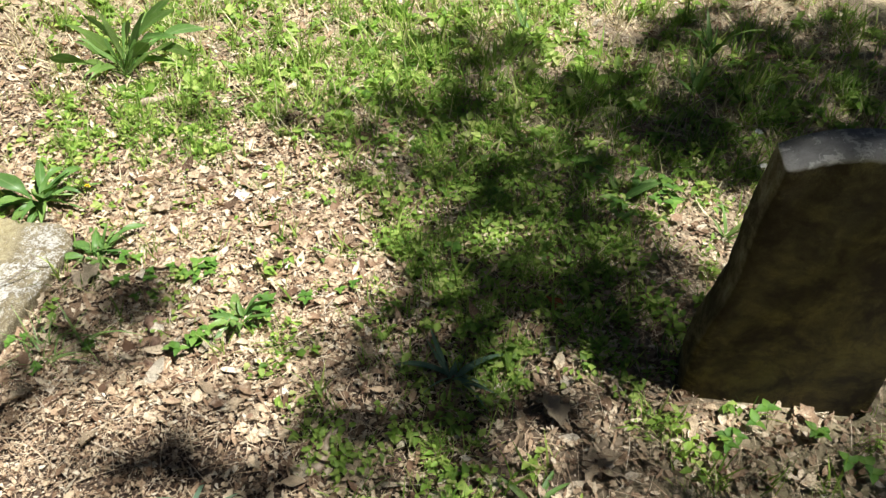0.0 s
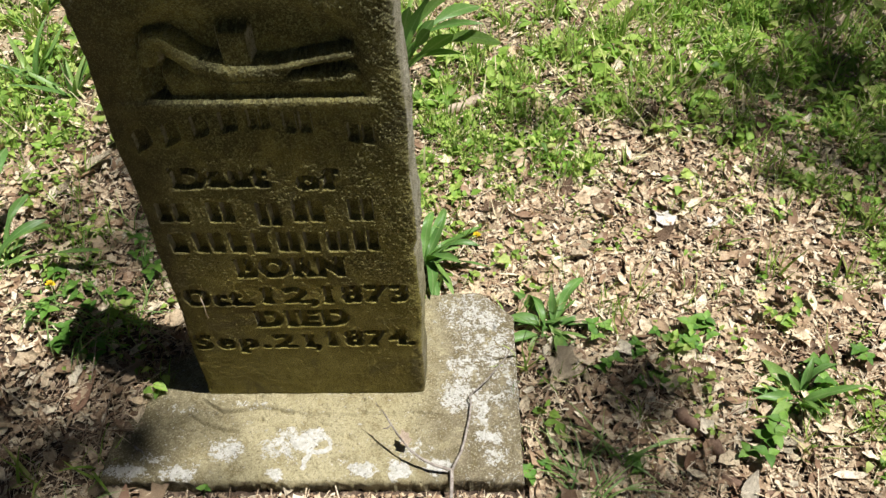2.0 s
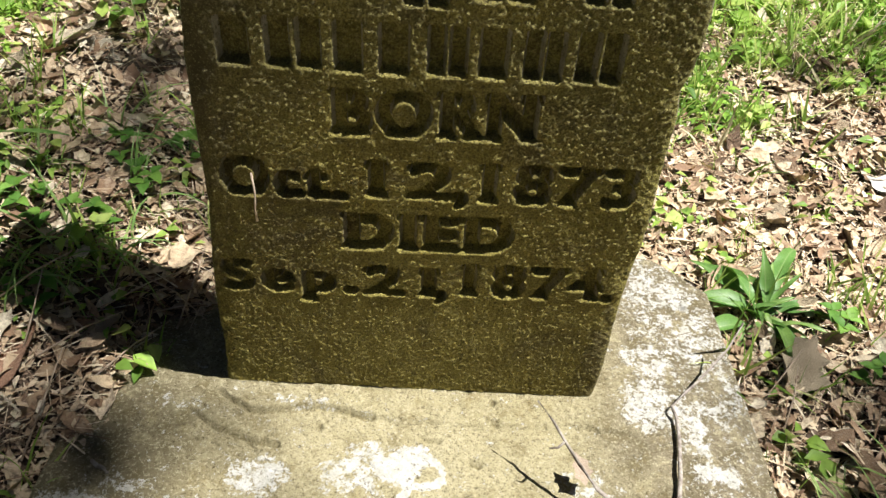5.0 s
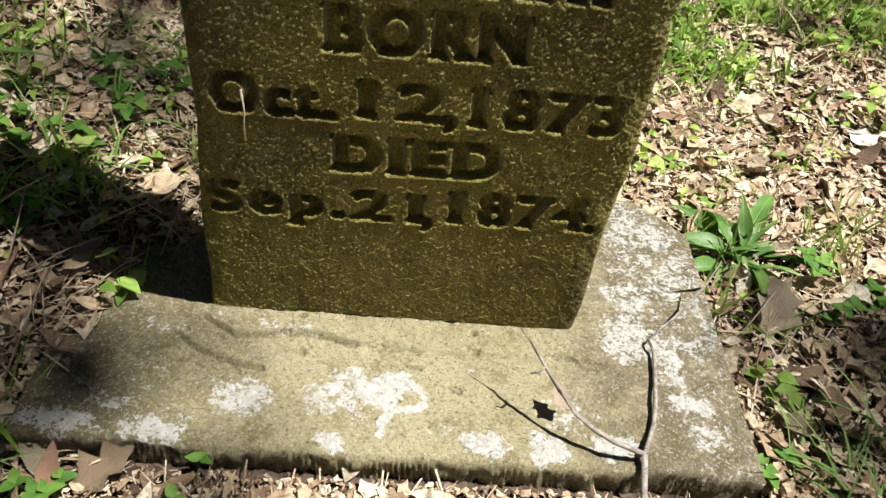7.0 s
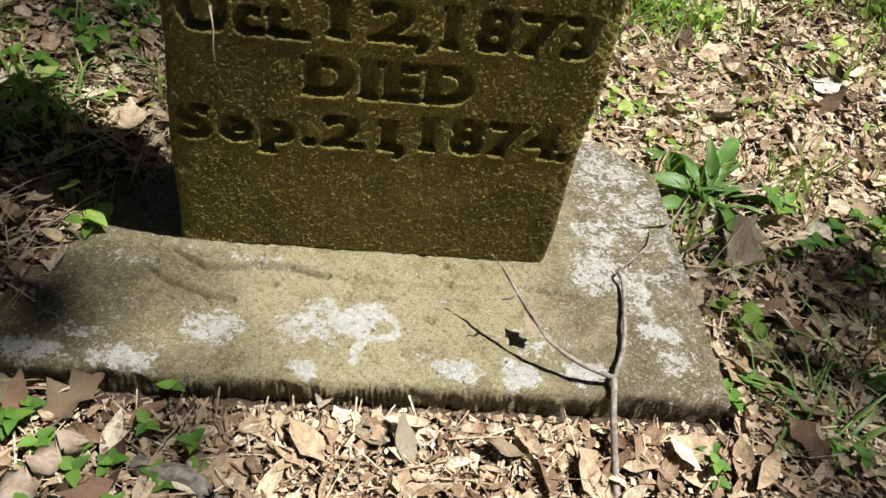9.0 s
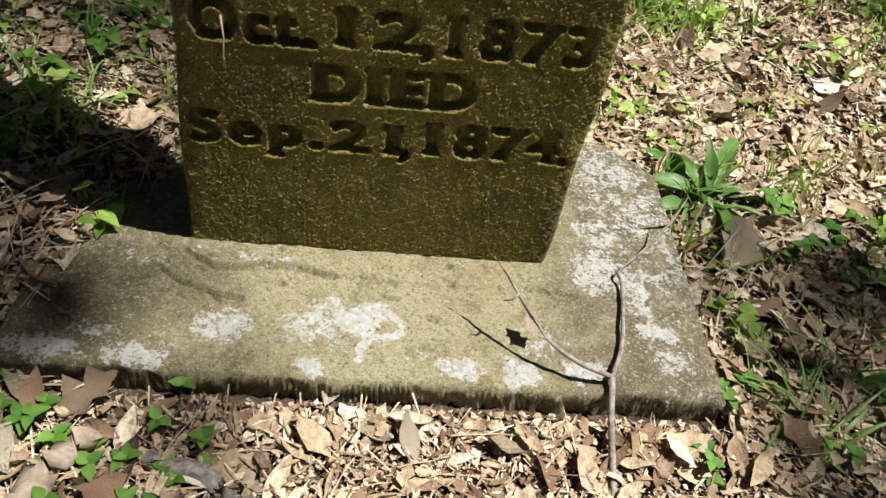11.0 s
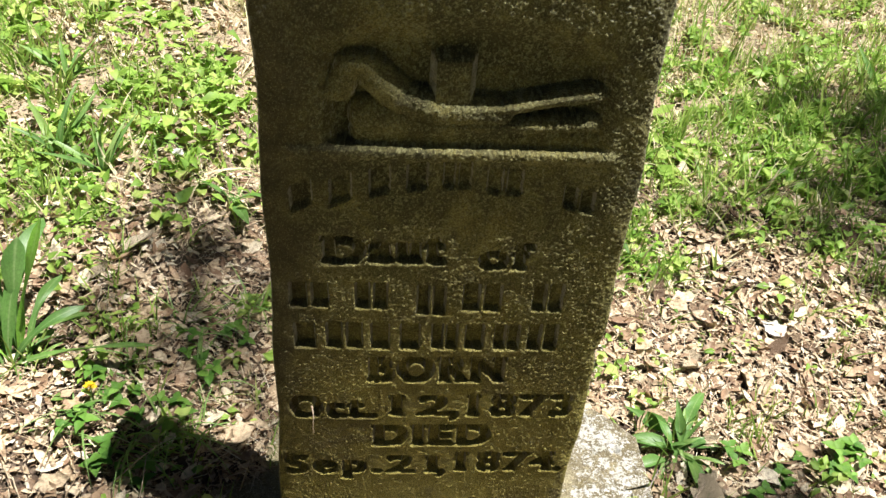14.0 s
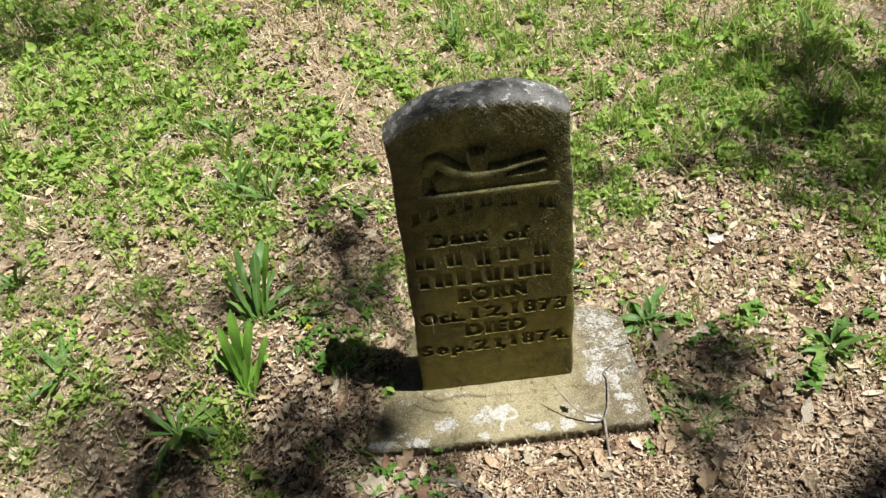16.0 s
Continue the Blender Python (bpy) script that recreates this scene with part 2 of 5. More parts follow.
M_TABLET, M_TABLET2, M_PLINTH = tablet_stone("mossy_tablet_stone", False, 0.685), tablet_stone("shade_toned_tablet_stone", True, 0.53), plinth_stone()
M_SOIL = soil()
M_LITTER, M_LEAF = dry_leaf("dry_litter"), dry_leaf("dry_leaf", True)
M_GRASS = green("grass_green", (0.10, 0.20, 0.03), (0.27, 0.47, 0.07), (0.58, 0.69, 0.19))
M_WEED = green("weed_green", (0.10, 0.22, 0.035), (0.32, 0.55, 0.08), (0.60, 0.74, 0.19))
M_PLANTAIN = green("plantain_green", (0.13, 0.29, 0.07), (0.22, 0.44, 0.10), (0.38, 0.57, 0.14), True, True)
M_LIME = green("lime_green", (0.27, 0.58, 0.07), (0.33, 0.66, 0.09), (0.42, 0.72, 0.12), True, True)
M_RUSSET = wood("russet_leaf", (0.30, 0.10, 0.03), (0.48, 0.20, 0.07), 90)
M_BROWNLEAF = wood("brown_leaf", (0.24, 0.135, 0.085), (0.40, 0.25, 0.165), 60)
M_BLEACHED = wood("bleached_leaf", (0.62, 0.58, 0.52), (0.80, 0.78, 0.73), 120)
M_BLUE = green("bluish_green", (0.13, 0.26, 0.17), (0.19, 0.34, 0.23), (0.26, 0.42, 0.28), True, True)
M_TREFOIL = green("trefoil_green", (0.09, 0.23, 0.04), (0.15, 0.34, 0.05), (0.27, 0.48, 0.08), True)
M_CROWN = green("tree_leaf_green", (0.05, 0.10, 0.02), (0.07, 0.13, 0.03), (0.09, 0.16, 0.03))
M_STEM = wood("plant_stem", (0.10, 0.17, 0.04), (0.17, 0.24, 0.07))
M_TWIG = wood("grey_twig_bark", (0.16, 0.13, 0.11), (0.42, 0.38, 0.33), 150)
M_BARK = wood("brown_bark", (0.13, 0.075, 0.05), (0.30, 0.20, 0.14), 80)
M_PALEWOOD = wood("bleached_wood", (0.30, 0.22, 0.15), (0.56, 0.46, 0.36), 70)
M_STRAW = wood("dry_grass", (0.55, 0.47, 0.27), (0.78, 0.70, 0.47), 30)
M_TRUNK = wood("tree_bark", (0.05, 0.04, 0.03), (0.14, 0.11, 0.09), 20)
M_WHITE = wood("white_petal", (0.70, 0.70, 0.62), (0.80, 0.80, 0.74), 90)
M_YELLOW = wood("yellow_petal", (0.75, 0.55, 0.02), (0.80, 0.62, 0.05), 90)


# ---------------------------------------------------------------- mesh helpers
rng = np.random.default_rng(7)


def mesh_of(name, verts, faces, mat, smooth=False):
    me = bpy.data.meshes.new(name)
    me.from_pydata(verts if isinstance(verts, list) else verts.tolist(), [], faces if isinstance(faces, list) else faces.tolist())
    me.materials.append(mat)
    if smooth:
        me.polygons.foreach_set("use_smooth", [True] * len(me.polygons))
    me.update()
    return me


def thing(name, label, category, at=(0, 0, 0), group="", rz=0.0):
    ob = new(name)
    ob.empty_display_size = 0.05
    ob.matrix_basis = pose(*at, 0, 0, rz)
    return tagged(ob, label, category, group)


def part(name, me, parent, m=None, label=""):
    ob = new(name, me)
    ob.parent = parent
    if m is not None:
        ob.matrix_basis = m
    return tagged(ob, label) if label else ob


def ease(a):
    a = np.clip(a, 0, 1)
    return a * a * (3 - 2 * a)


def rough_noise(x, y, seed=0.0):
    """Smooth bumps of about +-1 from a few crossed waves."""
    s = 0.0
    for k, (fx, fy, p) in enumerate(((3.1, 1.7, 0.3), (-2.3, 4.1, 1.9), (6.7, 5.3, 4.2), (-9.1, 7.7, 2.2), (13.9, -11.3, 5.1), (17.3, 19.1, 0.7))):
        s = s + np.sin(fx * x + fy * y + p + seed * (k + 1)) / (1 + 0.5 * k)
    return s / 2.2


def ground_z(x, y):
    """The height of the ground: flat before and beside the plinth, rising to a low bank."""
    x, y = np.asarray(x, float), np.asarray(y, float)
    z = -0.036 + 0.145 * ease((-x - 0.20) / 0.32) * ease((y + 0.22) / 0.38)
    z = z + 0.11 * np.clip(y - 0.55, 0, 3) * ease((0.1 - x) / 0.6)
    z = z + 0.05 * ease((x - 1.1) / 0.5) * ease((0.9 - y) / 0.5)
    z = z + 0.035 * np.clip(y - 0.6, 0, 3) * ease((x - 0.1) / 0.6)
    z = z + 0.020 * ease((-x - 0.245) / 0.05) * ease((y + 0.14) / 0.1) * ease((x + 0.5) / 0.12) * ease((0.1 - y) / 0.08)
    z = z + 0.055 * ease((-x - 0.185) / 0.06) * ease((y - 0.055) / 0.05) * ease((0.6 - y) / 0.3) * ease((x + 0.5) / 0.2)
    z = z - 0.004 * np.exp(-((y + 0.17) / 0.035) ** 2) * ease((0.36 - np.abs(x - 0.02)) / 0.05)
    z = z - 0.016 * ease((-0.2 - y) / 0.15) * ease((0.9 - np.abs(x - 0.2)) / 0.3)
    far = ease((np.hypot(x, y) - 3) / 10)
    z = z * (1 - 0.6 * far)
    on = ease((np.abs(x - 0.02) - 0.36) / 0.2) + ease((np.abs(y - 0.03) - 0.22) / 0.2)
    return z + 0.008 * rough_noise(2.2 * x, 2.2 * y) * np.clip(on, 0, 1)


def tube(points, radii, sides=6):
    """A tapered round stick along points."""
    v, f = [], []
    pts = [Vector(p) for p in points]
    for i, p in enumerate(pts):
        d = (pts[min(i + 1, len(pts) - 1)] - pts[max(i - 1, 0)]).normalized()
        a = d.orthogonal().normalized()
        b = d.cross(a)
        for k in range(sides):
            w = 2 * math.pi * k / sides
            v.append(tuple(p + radii[i] * (math.cos(w) * a + math.sin(w) * b)))
    for i in range(len(pts) - 1):
        for k in range(sides):
            k2 = (k + 1) % sides
            f.append((i * sides + k, i * sides + k2, (i + 1) * sides + k2, (i + 1) * sides + k))
    f.append(tuple(range(sides))[::-1])
    f.append(tuple((len(pts) - 1) * sides + k for k in range(sides)))
    return v, f


def scatter(name, shapes, which, place, mat, label, category):
    """One mesh of many loose pieces: shapes are (verts, tris), place is a list of (3x3, origin) arrays for each piece."""
    rot, org = place
    V, F, base = [], [], 0
    for s, (sv, sf) in enumerate(shapes):
        idx = np.nonzero(which == s)[0]
        if not len(idx):
            continue
        v = np.einsum("nij,kj->nki", rot[idx], np.array(sv, float)) + org[idx][:, None, :]
        n = len(sv)
        f = np.array(sf)[None] + base + n * np.arange(len(idx))[:, None, None]
        V.append(v.reshape(-1, 3))
        F.append(f.reshape(-1, 3))
        base += n * len(idx)
    V, F = np.concatenate(V), np.concatenate(F)
    me = bpy.data.meshes.new(name)
    me.vertices.add(len(V))
    me.vertices.foreach_set("co", V.ravel())
    me.loops.add(F.size)
    me.loops.foreach_set("vertex_index", F.ravel().astype(np.int32))
    me.polygons.add(len(F))
    me.polygons.foreach_set("loop_start", np.arange(0, F.size, 3, dtype=np.int32))
    me.update(calc_edges=True)
    me.materials.append(mat)
    return tagged(new(name, me), label, category, kind="stuff")


def turns(rz, rx, ry, scale):
    """Rotations: lean by rx and ry, then turn by rz, times scale (n x 3)."""
    n = len(rz)
    c, s = np.cos, np.sin
    Z, X, Y = np.zeros((n, 3, 3)), np.zeros((n, 3, 3)), np.zeros((n, 3, 3))
    Z[:, 0, 0], Z[:, 0, 1], Z[:, 1, 0], Z[:, 1, 1], Z[:, 2, 2] = c(rz), -s(rz), s(rz), c(rz), 1
    X[:, 1, 1], X[:, 1, 2], X[:, 2, 1], X[:, 2, 2], X[:, 0, 0] = c(rx), -s(rx), s(rx), c(rx), 1
    Y[:, 0, 0], Y[:, 0, 2], Y[:, 2, 0], Y[:, 2, 2], Y[:, 1, 1] = c(ry), s(ry), -s(ry), c(ry), 1
    return (Z @ X @ Y) * scale[:, None, :]


# ---------------------------------------------------------------- ground
def axis_steps(lo, hi, step, reach):
    mid = np.arange(lo, hi + 1e-6, step)
    out = step * 1.35 ** np.arange(1, 60)
    out = np.cumsum(out)
    out = out[out < reach]
    return np.concatenate([(lo - out)[::-1], mid, hi + out])


def build_ground():
    xs, ys = axis_steps(-2.2, 3.0, 0.024, 160), axis_steps(-0.9, 3.2, 0.024, 160)
    X, Y = np.meshgrid(xs, ys)
    Z = ground_z(X, Y) + 0.0025 * rough_noise(31 * X, 29 * Y, 2.0)
    V = np.stack([X, Y, Z], -1).reshape(-1, 3)
    w, h = len(xs), len(ys)
    i = (np.arange(h - 1)[:, None] * w + np.arange(w - 1)[None]).ravel()
    F = np.stack([i, i + 1, i + w + 1, i + w], -1)
    ob = new("ground", mesh_of("ground", V, F, M_SOIL, True))
    return tagged(ob, "brown woodland soil under dry leaf litter", "ground", kind="structure")


build_ground()


# ---------------------------------------------------------------- the headstone
RES = 0.0006


def glyphs(body, box, bold):
    """The filled outline of a line of writing as triangles fitted into box (x0, x1, z0, z1)."""
    cu = bpy.data.curves.new("line", "FONT")
    cu.body, cu.offset, cu.space_character = body, bold, 1.25
    ob = new("line", cu)
    dg = bpy.context.evaluated_depsgraph_get()
    me = bpy.data.meshes.new_from_object(ob.evaluated_get(dg))
    me.calc_loop_triangles()
    v = np.array([p.co[:2] for p in me.vertices])
    f = np.array([t.vertices[:] for t in me.loop_triangles])
    bpy.data.objects.remove(ob)
    bpy.data.curves.remove(cu)
    bpy.data.meshes.remove(me)
    lo, hi = v.min(0), v.max(0)
    x0, x1, z0, z1 = box
    v = (v - lo) / (hi - lo) * (x1 - x0, z1 - z0) + (x0, z0)
    return v, f


def cut(mask, v, f, x0, z0):
    """Marks the triangles in the raster mask."""
    p = (v - (x0, z0)) / RES
    for t in f:
        a, b, c = p[t]
        lo, hi = np.floor(np.minimum(np.minimum(a, b), c)).astype(int), np.ceil(np.maximum(np.maximum(a, b), c)).astype(int)
        lo, hi = np.maximum(lo, 0), np.minimum(hi, (mask.shape[1] - 1, mask.shape[0] - 1))
        if (hi < lo).any():
            continue
        gx, gy = np.meshgrid(np.arange(lo[0], hi[0] + 1), np.arange(lo[1], hi[1] + 1))
        d = (b[1] - c[1]) * (a[0] - c[0]) + (c[0] - b[0]) * (a[1] - c[1])
        if abs(d) < 1e-9:
            continue
        u = ((b[1] - c[1]) * (gx - c[0]) + (c[0] - b[0]) * (gy - c[1])) / d
        w = ((c[1] - a[1]) * (gx - c[0]) + (a[0] - c[0]) * (gy - c[1])) / d
        mask[lo[1]:hi[1] + 1, lo[0]:hi[0] + 1] |= (u >= -0.01) & (w >= -0.01) & (u + w <= 1.01)


def soften(a, r, times=2):
    for _ in range(times):
        for ax in (0, 1):
            c = np.cumsum(np.pad(a, [(r + 1, r) if k == ax else (0, 0) for k in (0, 1)], mode="edge"), ax)
            n = a.shape[ax]
            a = (np.take(c, range(2 * r + 1, 2 * r + 1 + n), ax) - np.take(c, range(0, n), ax)) / (2 * r + 1)
    return a


def block(x0, x1, z0, z1, lean=0.0):
    v = np.array([(x0, z0), (x1, z0 + lean), (x1, z1 + lean), (x0, z1)])
    return v, np.array([(0, 1, 2), (0, 2, 3)])


def ridge(x, z, pts, width):
    """A rounded raised line along pts, 0 to 1."""
    best = np.full(x.shape, 9.0)
    for (ax, az), (bx, bz) in zip(pts, pts[1:]):
        dx, dz = bx - ax, bz - az
        t = np.clip(((x - ax) * dx + (z - az) * dz) / (dx * dx + dz * dz), 0, 1)
        best = np.minimum(best, np.hypot(x - ax - t * dx, z - az - t * dz))
    return np.sqrt(np.clip(1 - (best / width) ** 2, 0, 1))


def dilate(m, dx, dz):
    """The mask grown by dx and dz cells to each side."""
    out = m.copy()
    for k in range(1, dx + 1):
        out[:, k:] |= m[:, :-k]
        out[:, :-k] |= m[:, k:]
    m = out.copy()
    for k in range(1, dz + 1):
        out[k:] |= m[:-k]
        out[:-k] |= m[k:]
    return out


def carving():
    """Depth of the carved face and its crumbs of lichen, on a fine raster."""
    x0, z0, x1, z1 = -0.2, 0.0, 0.21, 0.78
    w, h = int((x1 - x0) / RES), int((z1 - z0) / RES)
    m = np.zeros((h, w), bool)
    # body, box, height of the cut at the box's far end against its near one, boldness
    lines = (("D", (-0.103, -0.066, 0.452, 0.483), 0.0, 0.02), ("aut", (-0.060, 0.010, 0.454, 0.483), 0.0, 0.02), ("of", (0.047, 0.094, 0.449, 0.479), 0.0, 0.01),
             ("BORN", (-0.061, 0.082, 0.287, 0.324), 0.003, 0.02),
             ("Oct.", (-0.150, -0.058, 0.228, 0.262), 0.0, 0.01), ("12", (-0.036, 0.026, 0.233, 0.265), 0.0, 0.01), (",", (0.030, 0.037, 0.226, 0.240), 0.0, 0.0), ("1873", (0.052, 0.166, 0.232, 0.267), 0.002, 0.01),
             ("DIED", (-0.056, 0.077, 0.178, 0.213), 0.003, 0.03),
             ("Sep.", (-0.163, -0.051, 0.114, 0.158), 0.002, 0.01), ("21", (-0.040, 0.016, 0.127, 0.158), 0.0, 0.01), (",", (0.019, 0.026, 0.119, 0.133), 0.0, 0.0), ("1874", (0.044, 0.160, 0.130, 0.165), 0.002, 0.01), (".", (0.164, 0.170, 0.131, 0.138), 0.0, 0.0))
    for body, box, rise, bold in lines:
        v, f = glyphs(body, box, bold)
        v[:, 1] += rise * (v[:, 0] - box[0]) / (box[1] - box[0])
        one = np.zeros((h, w), bool)
        cut(one, v, f, x0, z0)
        # heavy uprights, and slab serifs at the ends of the strokes
        thick = dilate(one, 3, 0)
        if body not in (",", "."):
            foot, head = int((box[2] - z0) / RES), int((box[3] + rise - z0) / RES)
            ends = one.copy()
            ends[foot + 7:head - 8] = False
            thick |= dilate(ends, 7, 0)
        m |= thick
    # the lines of names, as plain bars: their place and width, foot, height
    for a, b, foot, tall in ((-0.140, -0.097, 0.397, 0.029), (-0.075, -0.039, 0.396, 0.031), (-0.013, 0.019, 0.389, 0.036), (0.033, 0.077, 0.395, 0.033), (0.104, 0.138, 0.396, 0.034),
                             (-0.139, -0.112, 0.340, 0.032), (-0.106, -0.064, 0.340, 0.034), (-0.060, -0.035, 0.339, 0.034), (-0.029, -0.003, 0.339, 0.034), (0.004, 0.034, 0.340, 0.034), (0.039, 0.064, 0.340, 0.034), (0.070, 0.099, 0.340, 0.034), (0.105, 0.140, 0.341, 0.034),
                             (-0.132, -0.106, 0.511, 0.025), (-0.096, -0.070, 0.519, 0.026), (-0.060, -0.036, 0.530, 0.027), (-0.026, -0.002, 0.537, 0.026), (0.006, 0.034, 0.541, 0.026), (0.046, 0.082, 0.537, 0.026), (0.118, 0.150, 0.524, 0.022)):
        lean = -2.6 * (a - 0.03) * (b - a) if foot > 0.5 else 0.0
        k = max(1, round((b - a) / 0.0185))
        step = (b - a) / k
        for i in range(k):
            cut(m, *block(a + step * i, a + step * (i + 0.74), foot + lean * i / k, foot + tall + lean * i / k, lean / k), x0, z0)
    g = np.random.default_rng(3)
    X, Z = np.meshgrid(x0 + RES * np.arange(w), z0 + RES * np.arange(h))
    wear = 0.5 + 0.5 * np.clip(rough_noise(9 * X, 9 * Z, 1.0), -1, 1)
    fine = soften(g.normal(0, 1, (h, w)), 1) * 3
    soft = soften((m & (fine > -1.9)).astype(float), 1)
    worn = soften(m.astype(float), 3)
    # each cut has an undercut head and a sloping, sunlit sill
    slope = soft.copy()
    for k in range(1, 6):
        slope[:-k] = np.maximum(slope[:-k], soft[k:] * (1 - k / 6))
    soft = 0.4 * soft + 0.6 * slope
    lip = np.zeros((h, w))
    for k in range(2, 8):
        lip[:-k] = np.maximum(lip[:-k], m[k:])
    lip = soften(lip * ~m * (0.5 + 0.5 * np.clip(fine + 0.6, 0, 1)), 1)
    old = 0.75 * ease((Z - 0.44) / 0.08)
    d = (0.0112 - 0.0030 * old) * (soft * (1 - 0.8 * old) + worn * 0.8 * old) * (0.72 + 0.38 * wear)
    d -= 0.0022 * lip * (1 - 0.2 * old) * (0.5 + 0.5 * wear)
    # sunk panel with an arched head; a reclining form in relief, on a plain ledge
    ax = (X - 0.022) / 0.128
    top = 0.704 - 0.030 * np.clip(np.abs(ax), 0, 1) ** 2.5
    inside = ease((0.128 - np.abs(X - 0.022)) / 0.028) * ease((Z - 0.579) / 0.006) * ease((top - Z) / 0.035)
    d += 0.020 * inside
    form = 0.0
    for pts, wd, amp in ((((-0.084, 0.630), (-0.076, 0.651), (-0.064, 0.652), (-0.052, 0.640)), 0.013, 1.0), (((-0.056, 0.642), (-0.034, 0.622), (0.0, 0.612), (0.05, 0.612)), 0.016, 1.02),
                         (((0.0, 0.612), (0.06, 0.619), (0.095, 0.627), (0.131, 0.634)), 0.0085, 1.0), (((0.0, 0.600), (0.08, 0.602), (0.131, 0.606)), 0.0095, 0.97),
                         (((-0.06, 0.604), (0.05, 0.598)), 0.020, 0.90), (((-0.065, 0.590), (0.125, 0.590)), 0.014, 0.72)):
        form = np.maximum(form, amp * ridge(X, Z, pts, wd))
    form = np.maximum(form, 0.80 * ease((0.021 - np.abs(X - 0.010)) / 0.008) * ease((0.668 - Z) / 0.010) * ease((Z - 0.60) / 0.01))
    d -= 0.0200 * form * inside
    # weathered ledge below the panel, its edge crumbling
    d -= 0.0040 * ease((Z - 0.566) / 0.008) * ease((0.582 + 0.0012 * fine - Z) / 0.004) * ease((0.150 - np.abs(X - 0.012)) / 0.012)
    d += 0.0007 * rough_noise(33 * X, 24 * Z, 4.0) * (0.3 + 0.7 * ease((Z - 0.3) / 0.4))
    # crumbs: sparse grains below, a thick crust above
    thickly = 0.25 + 0.75 * ease((Z + 0.35 * X - 0.16) / 0.26)
    grains = np.clip(soften(g.normal(0, 1, (h, w)), 1) * 3 - 0.55, 0, 1)
    lumps = np.clip(soften(g.normal(0, 1, (h, w)), 1) * 3.0 - 0.10 + 0.45 * rough_noise(21 * X, 23 * Z, 8.0) * thickly, 0, 1.3)
    crust = np.clip(grains * (0.45 + 0.55 * thickly) + lumps * thickly, 0, 1.3)
    d += 0.00022 * fine - 0.00085 * grains * (0.75 + 0.25 * thickly) - 0.00045 * lumps * thickly
    return d, x0, z0, crust


def tablet_mesh(name, mat, left, right, crown, thick, carve, nu, nv, radius, seed):
    """A standing slab: a fine front sheet, rounded into its sides, head and back.
    left(z), right(z): its edges; crown(u): its height, u from 0 to 1 across."""
    U, W = np.meshgrid(np.linspace(0, 1, nu), np.linspace(0, 1, nv))
    Z = W * crown(U)
    X = left(Z) + U * (right(Z) - left(Z))
    edge = np.minimum(np.minimum(X - left(Z), right(Z) - X), crown(U) - Z)
    rad = radius * (0.7 + 0.9 * ease((Z - 0.55) / 0.2))
    e = np.clip(edge / rad, 0, 1)
    Y = rad * (1 - np.sqrt(np.clip(1 - (1 - e) ** 2, 0, 1)))
    Y += 0.0016 * (rough_noise(38 * X, 41 * Z, seed) + 1) * ease(1 - edge / (rad * 2.5))
    if carve is not None:
        d, cx, cz, crust = carve
        i = np.clip(((X - cx) / RES).astype(int), 0, d.shape[1] - 1)
        j = np.clip(((Z - cz) / RES).astype(int), 0, d.shape[0] - 1)
        Y += d[j, i]
    else:
        crust = np.clip(soften(np.random.default_rng(9).normal(0, 1, (nv, nu)), 1) * 3 - 1.0, 0, 1)
        j, i = np.mgrid[0:nv, 0:nu]
    crust = crust[j, i].ravel()
    V = [np.stack([X, Y, Z], -1).reshape(-1, 3)]
    i = (np.arange(nv - 1)[:, None] * nu + np.arange(nu - 1)[None]).ravel()
    F = np.stack([i, i + 1, i + nu + 1, i + nu], -1).tolist()
    idx = np.arange(nu * nv).reshape(nv, nu)
    loop = np.concatenate([idx[:, 0], idx[-1, 1:], idx[::-1, -1][1:]])
    ring, n = V[0][loop], len(loop)
    out = np.zeros_like(ring)
    out[:, 0], out[:, 2] = ring[:, 0], 0
    prev, count = loop, nu * nv
    steps = 24
    for k in range(1, steps + 1):
        r = ring.copy()
        f = k / steps
        r[:, 1] = ring[:, 1] + f * (thick - ring[:, 1])
        lump = 0.0016 * rough_noise(30 * (ring[:, 0] + ring[:, 2]), 60 * r[:, 1], seed + 3)
        pull = 0.008 * max(0.0, f - 0.85) / 0.15 - 0.003 * math.sin(math.pi * f)
        c = np.array([0.01, 0, 0.35])
        away = ring - c
        away[:, 1] = 0
        away /= np.linalg.norm(away, axis=1)[:, None] + 1e-9
        r += away * (lump * min(1.0, 3 * f) - pull)[:, None]
        r[:, 2] = np.maximum(r[:, 2], 0.0)
        V.append(r)
        now = count + np.arange(n)
        count += n
        F += np.stack([prev[:-1], prev[1:], now[1:], now[:-1]], -1).tolist()
        prev = now
    F.append(prev.tolist())
    F.append([int(idx[0, -1])] + [nu * nv + k * n + n - 1 for k in range(steps)] + [nu * nv + k * n for k in reversed(range(steps))] + idx[0, :-1].tolist())
    return marked(mesh_of(name, np.concatenate(V), F, mat, True), "crumbs", crust)


def marked(me, name, values):
    """Gives the first vertices of a mesh a value each, which its material reads."""
    a = me.attributes.new(name, "FLOAT", "POINT")
    full = np.zeros(len(me.vertices), np.float32)
    full[:len(values)] = values
    a.data.foreach_set("value", full)
    return me


